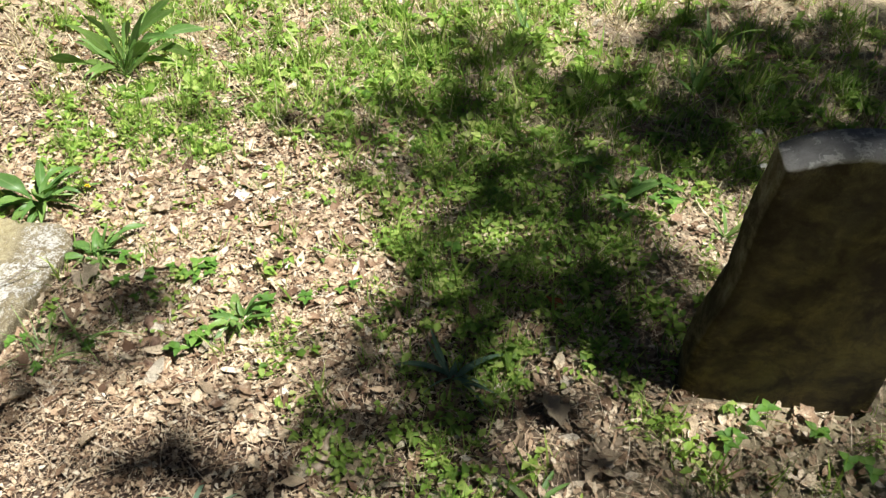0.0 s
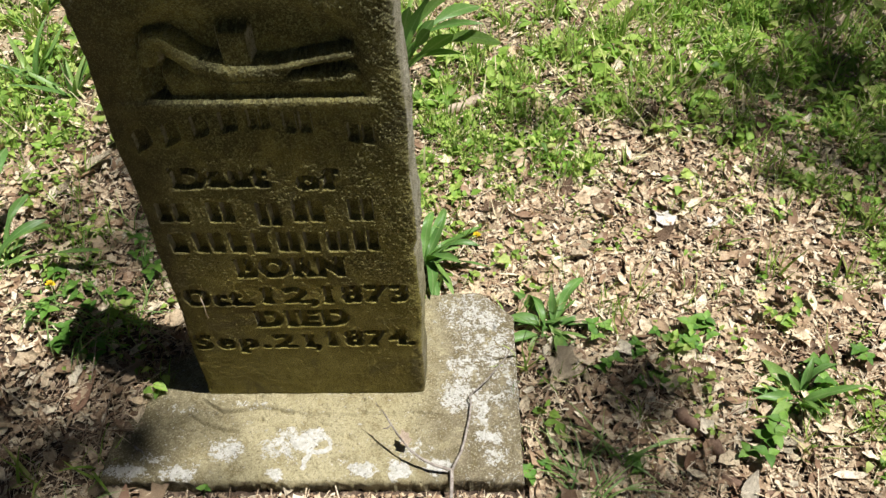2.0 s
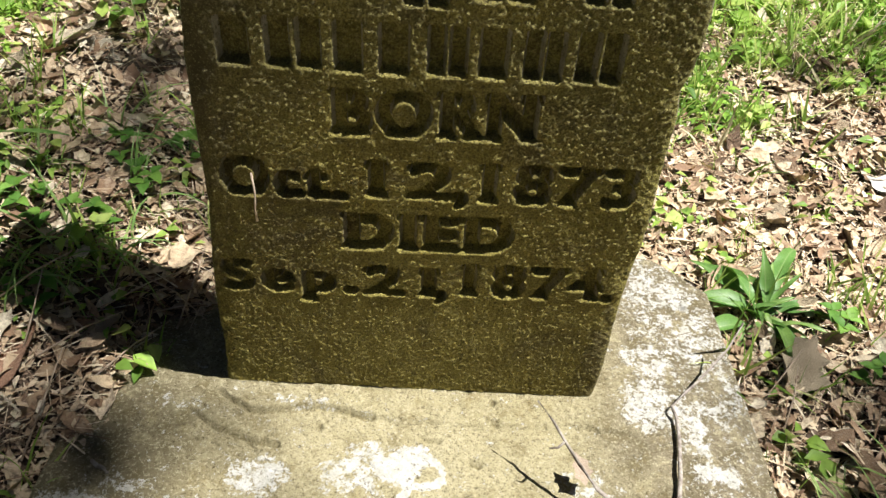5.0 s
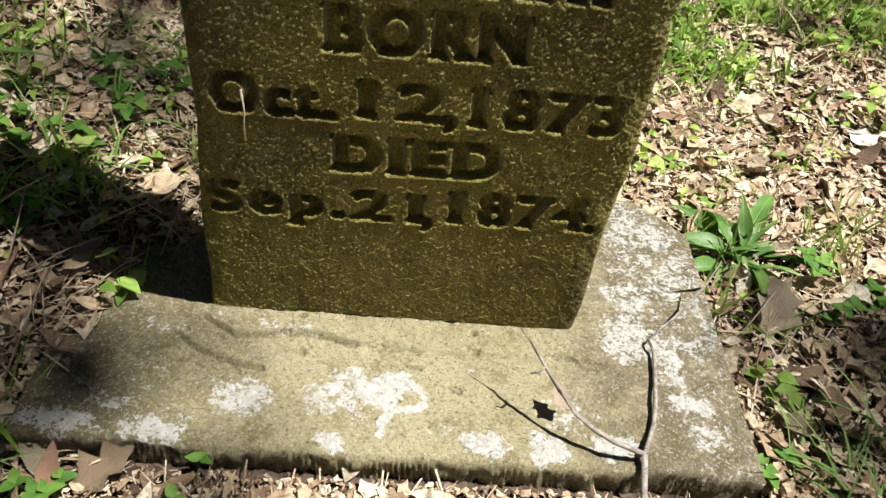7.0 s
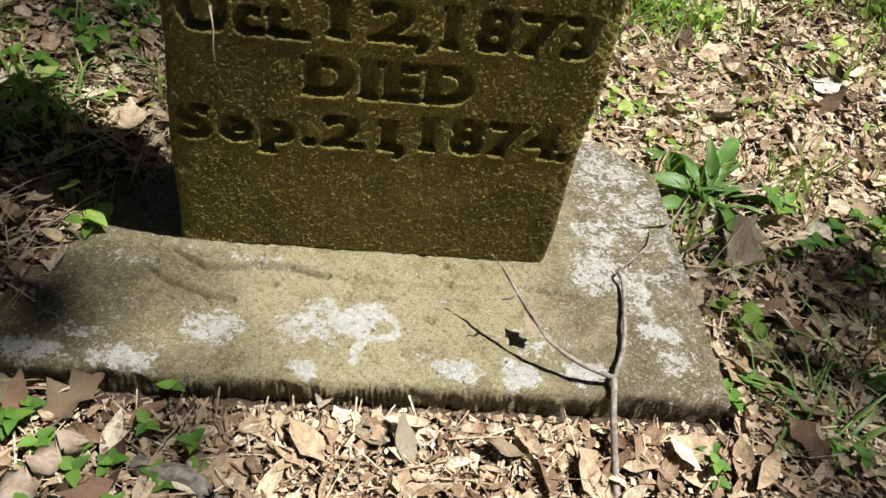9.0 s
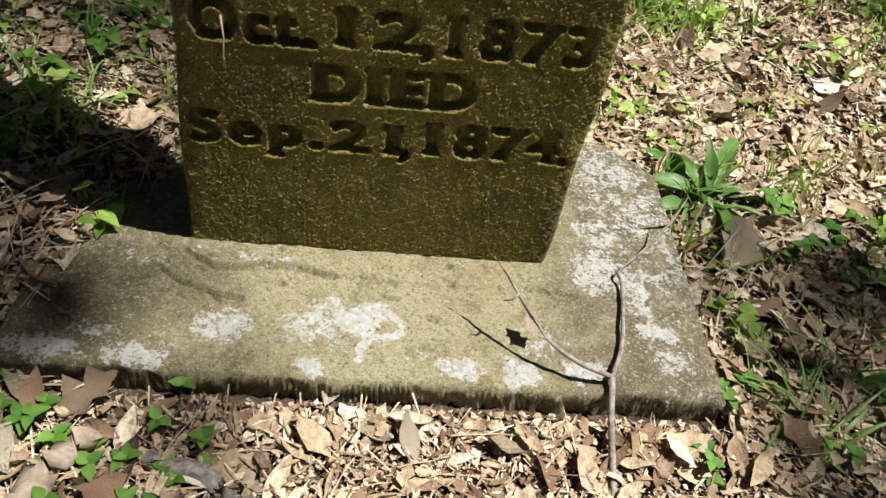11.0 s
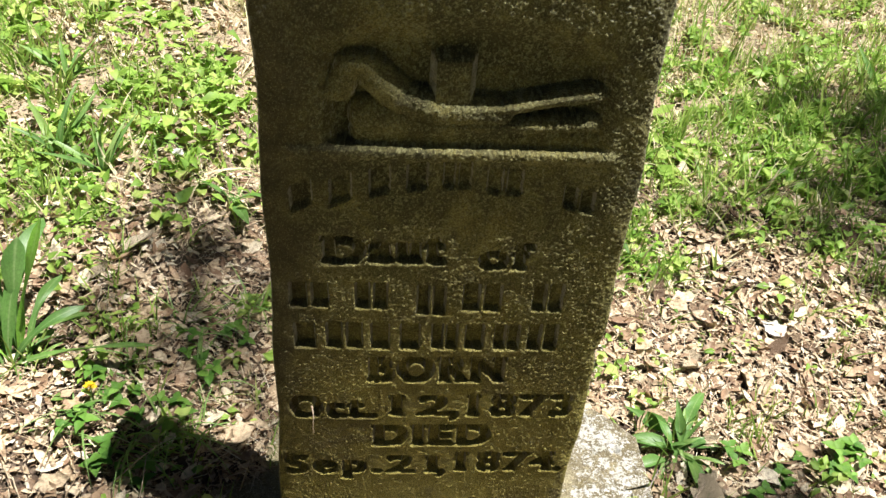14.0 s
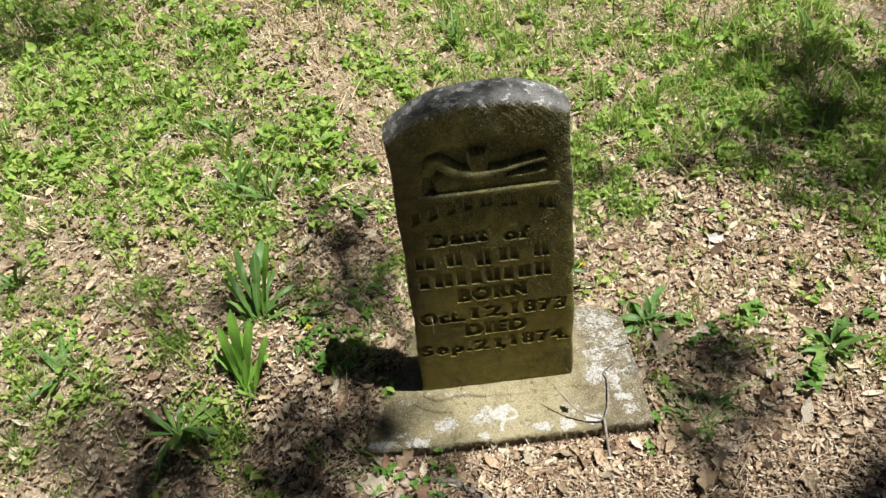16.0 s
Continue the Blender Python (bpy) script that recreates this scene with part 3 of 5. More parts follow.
def plinth_mesh():
    """The rough slab under the tablet, its edges chipped, its top a little uneven."""
    x0, x1, y0, y1, step = -0.315, 0.335, -0.154, 0.216, 0.0016
    xs, ys = np.arange(x0, x1 + 1e-6, step), np.arange(y0, y1 + 1e-6, step)
    X, Y = np.meshgrid(xs, ys)
    wob = 0.004 * rough_noise(18 * X, 21 * Y, 5) + 0.0016 * rough_noise(70 * X, 66 * Y, 1.5)
    ex = np.minimum(X - x0, x1 - X)
    ey = np.minimum(Y - y0, y1 - Y)
    # broken back corner
    corner = (x1 - X) + (y1 - Y) - 0.055
    e = np.minimum(np.minimum(ex, ey), corner) + 0.4 * wob
    Z = -0.006 * (1 - np.sqrt(np.clip(1 - (1 - np.clip(e / 0.006, 0, 1)) ** 2, 0, 1)))
    Z += 0.0012 * rough_noise(26 * X, 30 * Y, 7) - 0.0012 + 0.0006 * rough_noise(120 * X, 130 * Y, 3)
    # flakes of stone have come off before the tablet, along cracked edges
    wig = 0.0016 * rough_noise(55 * X, 50 * Y, 2.0)
    for pts, width, deep in ((((-0.182, -0.014), (-0.153, -0.032), (-0.138, -0.034), (-0.086, -0.024), (-0.034, -0.035)), 0.0030, 0.0088), (((-0.200, -0.040), (-0.175, -0.056), (-0.146, -0.062), (-0.117, -0.068)), 0.0028, 0.0080),
                             (((0.012, -0.055), (0.030, -0.058)), 0.0026, 0.006), (((-0.034, -0.035), (0.06, -0.040), (0.17, -0.034)), 0.0022, 0.0022), (((-0.146, -0.062), (-0.138, -0.074)), 0.002, 0.004)):
        Z -= deep * ridge(X + wig, Y - wig, pts, width)
    line = np.interp(X, (-0.20, -0.153, -0.138, -0.086, -0.034, 0.06, 0.17, 0.24), (-0.04, -0.032, -0.034, -0.024, -0.035, -0.040, -0.034, -0.04)) + 1.5 * wig
    Z -= 0.0045 * ease((line - Y) / 0.003) * ease((0.22 - np.abs(X - 0.02)) / 0.05)
    Z -= 0.0030 * ease((-0.062 + 0.2 * (X + 0.15) + 4 * wig - Y) / 0.003) * ease((0.05 - np.abs(X + 0.155)) / 0.02)
    for px, py, r in ((0.297, 0.135, 0.0042), (-0.084, -0.046, 0.0034), (0.060, -0.078, 0.003), (0.066, -0.080, 0.003), (0.08, -0.012, 0.003), (-0.09, -0.006, 0.003), (0.083, -0.036, 0.003)):
        Z -= 0.010 * np.exp(-((X - px) ** 2 + (Y - py) ** 2) / r ** 2)
    # where the white lichen grows
    wan = 0.004 * rough_noise(60 * X, 66 * Y, 3.0)
    lichen = 0.46 * ease((X + 0.25 * Y - 0.215) / 0.05) * (0.55 + 0.45 * ease((Y + 0.06) / 0.06)) * (0.8 + 0.4 * rough_noise(14 * X, 15 * Y, 5.0))
    for cx, cy, rx, ry, k in ((-0.045, -0.094, 0.030, 0.024, 0.62), (-0.132, -0.100, 0.027, 0.022, 0.72), (-0.006, -0.086, 0.022, 0.016, 1.5), (0.006, -0.074, 0.020, 0.012, 0.9), (-0.030, -0.072, 0.035, 0.012, 0.5),
                              (-0.275, -0.140, 0.035, 0.014, 0.7), (-0.195, -0.142, 0.030, 0.013, 0.68), (-0.24, -0.120, 0.03, 0.01, 0.4), (-0.048, -0.140, 0.014, 0.010, 0.85), (0.09, -0.135, 0.022, 0.012, 0.9), (0.145, -0.136, 0.018, 0.017, 1.0),
                              (0.205, -0.130, 0.022, 0.012, 0.85), (0.285, -0.082, 0.024, 0.011, 0.85), (0.292, -0.118, 0.016, 0.018, 0.6), (0.235, -0.005, 0.030, 0.034, 0.66), (0.272, -0.03, 0.016, 0.034, 0.66), (0.285, 0.15, 0.035, 0.028, 0.62),
                              (0.245, 0.05, 0.030, 0.026, 0.55), (0.30, 0.09, 0.018, 0.022, 0.55), (-0.10, -0.020, 0.03, 0.006, 0.45), (0.16, -0.10, 0.03, 0.02, 0.35), (-0.21, -0.03, 0.03, 0.008, 0.35)):
        q = ((X + wan - cx) / rx) ** 2 + ((Y - wan - cy) / ry) ** 2
        lichen = np.maximum(lichen, k * np.clip(1.25 - 0.75 * q, 0, 1))
    lichen = np.maximum(lichen, 1.5 * ridge(X + wan, Y + wan, ((0.012, -0.076), (0.030, -0.080), (0.034, -0.100), (0.004, -0.106), (-0.005, -0.132)), 0.0042))
    lichen = np.maximum(lichen, 1.2 * ridge(X + wan, Y + wan, ((-0.006, -0.088), (0.004, -0.106)), 0.005))
    gone = corner < 0
    shift = np.where(gone, corner, 0)
    X, Y = X + 0.5 * shift, Y + 0.5 * shift
    Xs = X - 0.3 * wob * (ex < 0.012) * np.sign(X)
    V = [np.stack([Xs, Y + 0.3 * wob * (ey < 0.012), Z], -1).reshape(-1, 3)]
    h, w = X.shape
    i = (np.arange(h - 1)[:, None] * w + np.arange(w - 1)[None]).ravel()
    F = np.stack([i, i + 1, i + w + 1, i + w], -1).tolist()
    idx = np.arange(w * h).reshape(h, w)
    loop = np.concatenate([idx[0, :], idx[1:, -1], idx[-1, ::-1][1:], idx[::-1, 0][1:-1]])
    ring, n, count, prev = V[0][loop], len(loop), w * h, loop
    g = np.random.default_rng(5)
    for k, dz in enumerate((-0.008, -0.016, -0.026, -0.06, -0.11)):
        r = ring.copy()
        r[:, 2] += dz
        out = ring - np.array([0.01, 0.03, 0])
        out[:, 2] = 0
        out /= np.linalg.norm(out, axis=1)[:, None]
        r += out * (-0.0006 * k + 0.0014 * rough_noise(70 * ring[:, 0] + 60 * ring[:, 1], 5.0 * k, 2.0) + 0.0013 * np.sin(1250 * ring[:, 0] + 3 * rough_noise(8 * ring[:, 0], 0.0, k)) * (np.abs(out[:, 1]) > 0.3) + 0.0022 * np.convolve(g.normal(0, 1, n), np.ones(4) / 4, "same"))[:, None]
        V.append(r)
        now = count + np.arange(n)
        count += n
        F += np.stack([prev, now, np.roll(now, -1), np.roll(prev, -1)], -1).tolist()
        prev = now
    return marked(mesh_of("plinth", np.concatenate(V), F, M_PLINTH, True), "lichen", lichen.ravel())


def build_headstone():
    stone = thing("headstone", "weathered mossy headstone with carved dates on a lichened stone plinth", "gravestone", (0, 0, 0))
    left = lambda z: -0.181 + 0.027 * (1 - (1 - np.clip(z / 0.72, 0, 1)) ** 1.7) + 0.0015 * np.sin(31 * z + 1)
    right = lambda z: 0.181 + 0.006 * np.sin(math.pi * np.clip(z / 0.75, 0, 1)) - 0.004 * np.exp(-((z - 0.335) / 0.012) ** 2) + 0.0015 * np.sin(37 * z)
    crown = lambda u: 0.772 - 0.055 * np.abs(2 * u - 1.06) ** 2.6
    me = tablet_mesh("tablet", M_TABLET, left, right, crown, 0.080, carving(), 420, 880, 0.010, 0.0)
    part("tablet", me, stone, label="upright mossy slab with carved dates and a sunk panel in its arched head")
    part("plinth", plinth_mesh(), stone, label="low stone base slab with white lichen and chipped edges")
    return stone


build_headstone()


def build_second_stone():
    left = lambda z: -0.193 + 0.034 * ease(z / 0.5) + 0.004 * np.sin(23 * z)
    right = lambda z: 0.165 - 0.004 * ease(z / 0.6) + 0.003 * np.sin(19 * z + 1)
    crown = lambda u: 0.645 - 0.045 * np.abs(2 * u - 1) ** 2.4
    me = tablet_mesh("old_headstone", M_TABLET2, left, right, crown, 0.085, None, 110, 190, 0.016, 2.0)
    ob = tagged(new("old_headstone", me), "old headstone sunk in the ground, its face darkened for shade, its lichen-grey top paled", "gravestone")
    ob.matrix_basis = pose(1.906, -0.085, -0.045, 0, 0, -2)


build_second_stone()


# ---------------------------------------------------------------- sticks, bark and big leaves
def on_ground(x, y, up=0.0):
    return (x, y, float(ground_z(x, y)) + up)


def stick(name, pts, r0, r1, mat, label, bumps=0.12, sides=7):
    """A crooked stick from ground-plan points (x, y, height above the ground)."""
    g = random.Random(len(pts) * 97 + int(1000 * abs(pts[0][0])))
    ps = [Vector(p) for p in pts]
    fine, rad = [], []
    for a, b in zip(ps, ps[1:]):
        for k in range(5):
            fine.append(a.lerp(b, k / 5))
    fine.append(ps[-1])
    for i, p in enumerate(fine):
        f = i / (len(fine) - 1)
        r = r0 + f * (r1 - r0)
        rad.append(r * (1 + g.uniform(-bumps, bumps)))
        p += Vector((g.uniform(-1, 1), g.uniform(-1, 1), g.uniform(-0.3, 0.3))) * r * 0.5
    v, f = tube(fine, rad, sides)
    return tagged(new(name, mesh_of(name, v, f, mat, True)), label, "stick")


def forked_twig():
    """The grey forked twig that leans on the plinth."""
    twig = thing("forked_twig", "grey forked dry twig lying across the plinth edge", "twig")
    for name, pts, r0, r1 in (("stem", ((0.216, -0.32, -0.036), (0.222, -0.24, -0.032), (0.225, -0.175, -0.012), (0.226, -0.143, 0.008)), 0.0032, 0.0030),
                              ("branch", ((0.226, -0.143, 0.008), (0.240, -0.112, 0.006), (0.246, -0.090, 0.006), (0.254, -0.050, 0.005), (0.2565, -0.024, 0.006), (0.2535, -0.013, 0.008), (0.268, 0.000, 0.012), (0.283, 0.012, 0.018), (0.312, 0.036, 0.040), (0.328, 0.057, 0.057)), 0.0024, 0.0011),
                              ("branch", ((0.226, -0.143, 0.008), (0.198, -0.138, 0.016), (0.180, -0.131, 0.022), (0.163, -0.121, 0.030), (0.148, -0.107, 0.042), (0.135, -0.092, 0.054), (0.125, -0.079, 0.063), (0.111, -0.066, 0.074)), 0.0025, 0.0010),
                              ("spur", ((0.135, -0.092, 0.054), (0.129, -0.097, 0.052), (0.122, -0.096, 0.049)), 0.0013, 0.0007)):
        v, f = tube([Vector(p) for p in pts], np.linspace(r0, r1, len(pts)).tolist(), 7)
        part(name, mesh_of(name, v, f, M_TWIG, True), twig)


forked_twig()


def leaf_outline(kind, n=7):
    """Half-widths along a leaf from stalk to tip."""
    t = np.linspace(0, 1, n)
    if kind == "oak":
        w = 0.26 * np.sin(math.pi * t ** 0.8) * (1 + 0.35 * np.cos(t * 6 * math.pi))
    elif kind == "lance":
        w = 0.020 + 0.085 * np.sin(math.pi * np.clip((t - 0.12) / 0.88, 0, 1) ** 0.9) ** 1.1
    elif kind == "dock":
        w = 0.016 + 0.066 * np.sin(math.pi * np.clip((t - 0.10) / 0.97, 0, 1) ** 1.3) ** 0.8
    elif kind == "strap":
        w = 0.062 * np.sin(math.pi * np.clip(t * 0.97 + 0.03, 0, 1) ** 0.55) ** 0.7
    elif kind == "ovate":
        w = 0.33 * np.sin(math.pi * t ** 0.62)
    else:
        w = 0.2 * np.sin(math.pi * t ** 0.85)
    w[0], w[-1] = 0.012, 0.004
    return t, np.maximum(w, 0.004)


def leaf_shape(kind, n, bend, fold, curl=0.0, twist=0.0, wave=0.0):
    """A leaf of length 1 along +y from the origin: bend arches it over, fold lifts its halves, curl rolls its tip."""
    t, w = leaf_outline(kind, n)
    v, f, y, z, a = [], [], 0.0, 0.0, 0.0
    for i in range(n):
        if i:
            s = t[i] - t[i - 1]
            a = -bend * (t[i] ** 1.4) + curl * t[i] ** 3
            y += s * math.cos(a)
            z += s * math.sin(a)
        lift = fold * w[i]
        tw = twist * t[i]
        wv = wave * math.sin(9 * t[i])
        v += [(-w[i] * math.cos(tw), y, z + lift - w[i] * math.sin(tw) + wv * w[i]), (0, y, z), (w[i] * math.cos(tw), y, z + lift + w[i] * math.sin(tw) - wv * w[i])]
        if i:
            b = 3 * i
            for c in (0, 1):
                f += [(b - 3 + c, b - 2 + c, b + 1 + c), (b - 3 + c, b + 1 + c, b + c)]
    return v, f


def thick_leaf(name, kind, n, bend, fold, mat, curl=0.0, twist=0.0, wave=0.0, thick=0.010):
    """A leaf mesh with a little thickness."""
    v, f = leaf_shape(kind, n, bend, fold, curl, twist, wave)
    k = len(v)
    v2 = v + [(x, y, z - thick) for x, y, z in v]
    f2 = list(f) + [(c + k, b + k, a + k) for a, b, c in f]
    return mesh_of(name, v2, f2, mat, True)


DRY = [thick_leaf("dry_leaf", kind, n, bend, fold, M_LEAF, curl, twist, wave) for kind, n, bend, fold, curl, twist, wave in (
    ("oak", 13, 0.5, 0.5, 0.9, 0.5, 0.3), ("oak", 13, -0.4, 0.8, 0.2, -0.5, 0.3), ("beech", 8, 0.6, 0.7, 1.5, 0.4, 0.2), ("beech", 8, -0.7, 0.3, 0.2, -0.7, 0.3), ("lance", 8, 0.5, 0.9, 0.8, 0.6, 0.2))]
DRY_LABEL = ("curled tan oak leaf lying on the leaf litter", "crumpled pinkish brown oak leaf on the litter", "dry pale brown leaf curled at its tip", "flat dry buff leaf on the litter", "narrow dry brown leaf on the litter")


def big_leaf(x, y, size, rz, k, up=0.006, lean=8, label=""):
    ob = new("dry_leaf", DRY[k])
    ob.matrix_basis = pose(x, y, float(ground_z(x, y)) + up + 0.004, lean, 0.6 * lean, rz) @ Matrix.Scale(size, 4)
    tagged(ob, label or DRY_LABEL[k], "leaf", "big fallen leaves")


for row in ((0.395, 0.03, 0.085, -30, 1), (0.41, -0.01, 0.07, -140, 0), (-0.03, -0.165, 0.055, -15, 3), (-0.005, -0.175, 0.05, -130, 2),
            (0.42, -0.27, 0.08, 160, 1), (-0.365, -0.12, 0.050, 20, 1), (-0.335, -0.165, 0.045, -70, 0), (-0.385, -0.09, 0.05, 60, 4),
            (0.70, 0.44, 0.07, 70, 3), (0.91, 0.66, 0.085, -20, 1), (0.90, 0.60, 0.06, 150, 0), (0.23, 0.80, 0.10, -60, 4), (1.50, -0.20, 0.09, 40, 1), (1.53, -0.27, 0.08, -70, 0),
            (1.06, 0.40, 0.07, 10, 1), (0.98, 0.33, 0.08, 170, 4), (0.95, 0.22, 0.07, 110, 4), (-0.42, 0.46, 0.08, 80, 0), (-0.50, 0.44, 0.075, -50, 2),
            (-0.57, 0.36, 0.07, 20, 3), (0.62, 0.36, 0.06, -60, 3), (0.55, 0.44, 0.065, 35, 2), (0.50, 0.34, 0.06, 120, 1), (0.46, 0.50, 0.06, -20, 3),
            (-0.26, -0.24, 0.08, 75, 0), (-0.20, -0.27, 0.07, -20, 2), (0.05, -0.22, 0.05, 15, 3), (0.10, -0.26, 0.045, 200, 2), (0.15, -0.20, 0.05, 95, 3),
            (0.56, -0.15, 0.06, 65, 4), (0.66, -0.19, 0.07, -25, 3), (0.61, -0.30, 0.06, 185, 1), (0.82, -0.20, 0.06, 70, 3), (1.0, -0.10, 0.065, -60, 2),
            (-0.62, 0.15, 0.075, 35, 1), (-0.70, 0.22, 0.07, -80, 3), (-0.66, -0.06, 0.09, -35, 4), (-0.52, -0.09, 0.10, -40, 4), (-0.85, 0.20, 0.07, 15, 2),
            (1.32, 0.05, 0.07, 40, 3), (1.40, 0.20, 0.06, 190, 2), (0.36, 0.62, 0.05, 30, 0), (1.15, -0.30, 0.07, 140, 0), (1.25, -0.22, 0.06, -10, 1), (0.455, -0.235, 0.06, 160, 1), (0.31, 0.43, 0.05, 10, 0), (0.335, 0.40, 0.05, 80, 2), (-0.275, -0.17, 0.05, 30, 3), (-0.25, -0.19, 0.06, -50, 1)):
    big_leaf(*row)
pick = random.Random(21)
for _ in range(230):
    x, y = pick.gauss(0.25, 0.5), pick.gauss(0.1, 0.35)
    if -0.27 < x < 0.345 and -0.165 < y < 0.22 or y > 0.9 or y < -0.5:
        continue
    big_leaf(x, y, pick.uniform(0.028, 0.055), pick.uniform(0, 360), pick.randrange(5), 0.008, pick.uniform(-18, 18))
stick("stick", [on_ground(0.60, -0.02, 0.012), on_ground(0.635, -0.075, 0.014), on_ground(0.655, -0.115, 0.012)], 0.011, 0.009, M_BARK, "short brown broken stick on the leaf litter")
stick("stick", [on_ground(0.64, -0.135, 0.01), on_ground(0.70, -0.165, 0.012), on_ground(0.755, -0.17, 0.008)], 0.007, 0.004, M_BARK, "thin dark brown broken stick on the ground")
stick("stick", [on_ground(-0.17, -0.225, 0.010), on_ground(-0.11, -0.245, 0.012), on_ground(-0.06, -0.275, 0.012), on_ground(-0.03, -0.31, 0.01)], 0.008, 0.010, M_TWIG, "grey crooked dead branch lying before the plinth")
stick("stick", [on_ground(0.17, 0.80, 0.014), on_ground(0.235, 0.825, 0.018), on_ground(0.285, 0.85, 0.02)], 0.013, 0.016, M_PALEWOOD, "bleached chunk of broken wood beside a plant")
stick("stick", [on_ground(1.05, -0.33, 0.01), on_ground(1.065, -0.26, 0.012), on_ground(1.08, -0.21, 0.01)], 0.012, 0.007, M_PALEWOOD, "split pale wooden stick on the ground")
stick("stick", [on_ground(2.02, 1.38, 0.012), on_ground(2.2, 1.42, 0.016), on_ground(2.4, 1.43, 0.012)], 0.010, 0.006, M_BARK, "long dark stick lying in the shade")
stick("stick", [on_ground(0.79, 0.30, 0.008), on_ground(0.80, 0.37, 0.010), on_ground(0.765, 0.43, 0.008)], 0.004, 0.003, M_BARK, "thin dark twig on the dry leaves")
stick("stick", [on_ground(-0.255, -0.275, 0.014), on_ground(-0.235, -0.235, 0.020), on_ground(-0.21, -0.205, 0.022)], 0.013, 0.011, M_PALEWOOD, "pale brown curl of bark lying before the plinth")
stick("stick", [on_ground(-0.275, -0.095, 0.022), on_ground(-0.255, -0.112, 0.040)], 0.0022, 0.0018, M_TWIG, "short straight grey twig on the plinth corner")
stick("stick", [on_ground(0.98, 0.68, 0.010), on_ground(1.02, 0.60, 0.012), on_ground(1.10, 0.55, 0.01)], 0.008, 0.005, M_PALEWOOD, "pale brown broken stick in the litter")


for a, b in (((-0.395, 0.02, 0.02), (-0.335, 0.075, 0.055)), ((-0.36, -0.02, 0.012), (-0.352, 0.05, 0.06)), ((-0.345, -0.015, 0.02), (-0.29, 0.05, 0.035)), ((-0.30, -0.02, 0.012), (-0.25, 0.06, 0.04)), ((-0.335, -0.10, 0.014), (-0.315, -0.02, 0.05)),
             ((-0.27, 0.07, 0.02), (-0.20, 0.10, 0.03)), ((-0.31, 0.05, 0.03), (-0.235, 0.115, 0.02)), ((-0.245, 0.06, 0.03), (-0.225, 0.13, 0.05)), ((-0.40, -0.10, 0.012), (-0.33, -0.075, 0.03)), ((-0.285, 0.09, 0.02), (-0.215, 0.07, 0.035)), ((0.36, 0.02, 0.01), (0.41, 0.07, 0.045)), ((0.37, -0.02, 0.01), (0.40, 0.05, 0.04))):
    pa, pb = Vector(on_ground(*a)), Vector(on_ground(*b))
    v, f = tube([pa, pa.lerp(pb, 0.5) + Vector((0.003, 0.002, 0.006)), pb], [0.0010, 0.0009, 0.0005], 5)
    tagged(new("dry_stalk", mesh_of("dry_stalk", v, f, M_PALEWOOD, True)), "thin pale dry grass stalk on the leaf litter", "stalk", "dry stalks")
v, f = tube([Vector((-0.1265, -0.0030, 0.250)), Vector((-0.1255, -0.0040, 0.232)), Vector((-0.1275, -0.0030, 0.214)), Vector((-0.1270, -0.0020, 0.203))], [0.0009, 0.0008, 0.0008, 0.0011], 5)
tagged(new("dry_stalk", mesh_of("dry_stalk", v, f, M_PALEWOOD, True)), "pale dry plant stalk hanging on the carved headstone face", "stalk")


# ---------------------------------------------------------------- plants
def leaf_set(name, kind, mat, bends, n=9):
    return [thick_leaf(name, kind, n, b, 0.35, mat, 0.0, tw, 0.12, 0.004) for b, tw in bends]


LANCE = leaf_set("leaf", "lance", M_PLANTAIN, ((0.7, 0.3), (1.1, -0.4), (1.5, 0.5), (0.35, -0.3)))
BLUE = leaf_set("leaf", "strap", M_BLUE, ((0.4, 0.2), (0.8, -0.2), (1.1, 0.3)))
DOCK = [thick_leaf("leaf", "dock", 13, bd, 0.18, M_PLANTAIN, 0.0, tw, 0.40, 0.004) for bd, tw in ((0.6, 0.9), (1.1, -1.0), (1.7, 0.8), (0.3, -0.9), (1.4, -0.4))]
LIME = [thick_leaf("leaf", "dock", 13, bd, 0.18, M_LIME, 0.0, tw, 0.45, 0.004) for bd, tw in ((0.35, 0.7), (0.9, -0.8), (0.15, 0.5))]
RIBWORT = [thick_leaf("leaf", "lance", 12, bd, fo, M_PLANTAIN, cu, tw, wv, 0.004) for bd, fo, cu, tw, wv in ((0.8, 0.5, 0.5, 0.7, 0.4), (1.2, 0.3, 0.0, -0.8, 0.5), (0.5, 0.7, -0.5, 0.4, 0.3), (1.6, 0.4, 0.9, 1.0, 0.5), (0.9, 0.2, -0.6, -0.5, 0.6), (1.3, 0.6, 0.4, 0.2, 0.4))]
STRAP = leaf_set("leaf", "strap", M_PLANTAIN, ((0.3, 0.2), (0.7, -0.2), (1.1, 0.3)))
LEAFLET = leaf_set("leaflet", "ovate", M_TREFOIL, ((0.35, 0.1), (0.6, -0.1)), 6)


def rosette(x, y, leaves, length, width, rise, meshes, label, seed, name="plantain", up=0.0):
    """A rosette of long leaves from one crown; rise: degrees above level."""
    g = random.Random(seed)
    ob = thing(name, label, "plant", on_ground(x, y, up), "broad-leaved weeds")
    for k in range(leaves):
        a = 137.5 * k + g.uniform(-35, 35)
        inner = k / leaves
        s = length * g.uniform(0.55, 1.15)
        r = rise + 30 * (inner - 0.5) + g.uniform(-18, 18)
        part("leaf", g.choice(meshes), ob, pose(0.008 * g.uniform(-1, 1), 0.008 * g.uniform(-1, 1), 0, r, g.uniform(-25, 25), a) @ Matrix.Diagonal((s * width * g.uniform(0.7, 1.15), s, s, 1)))
    return ob


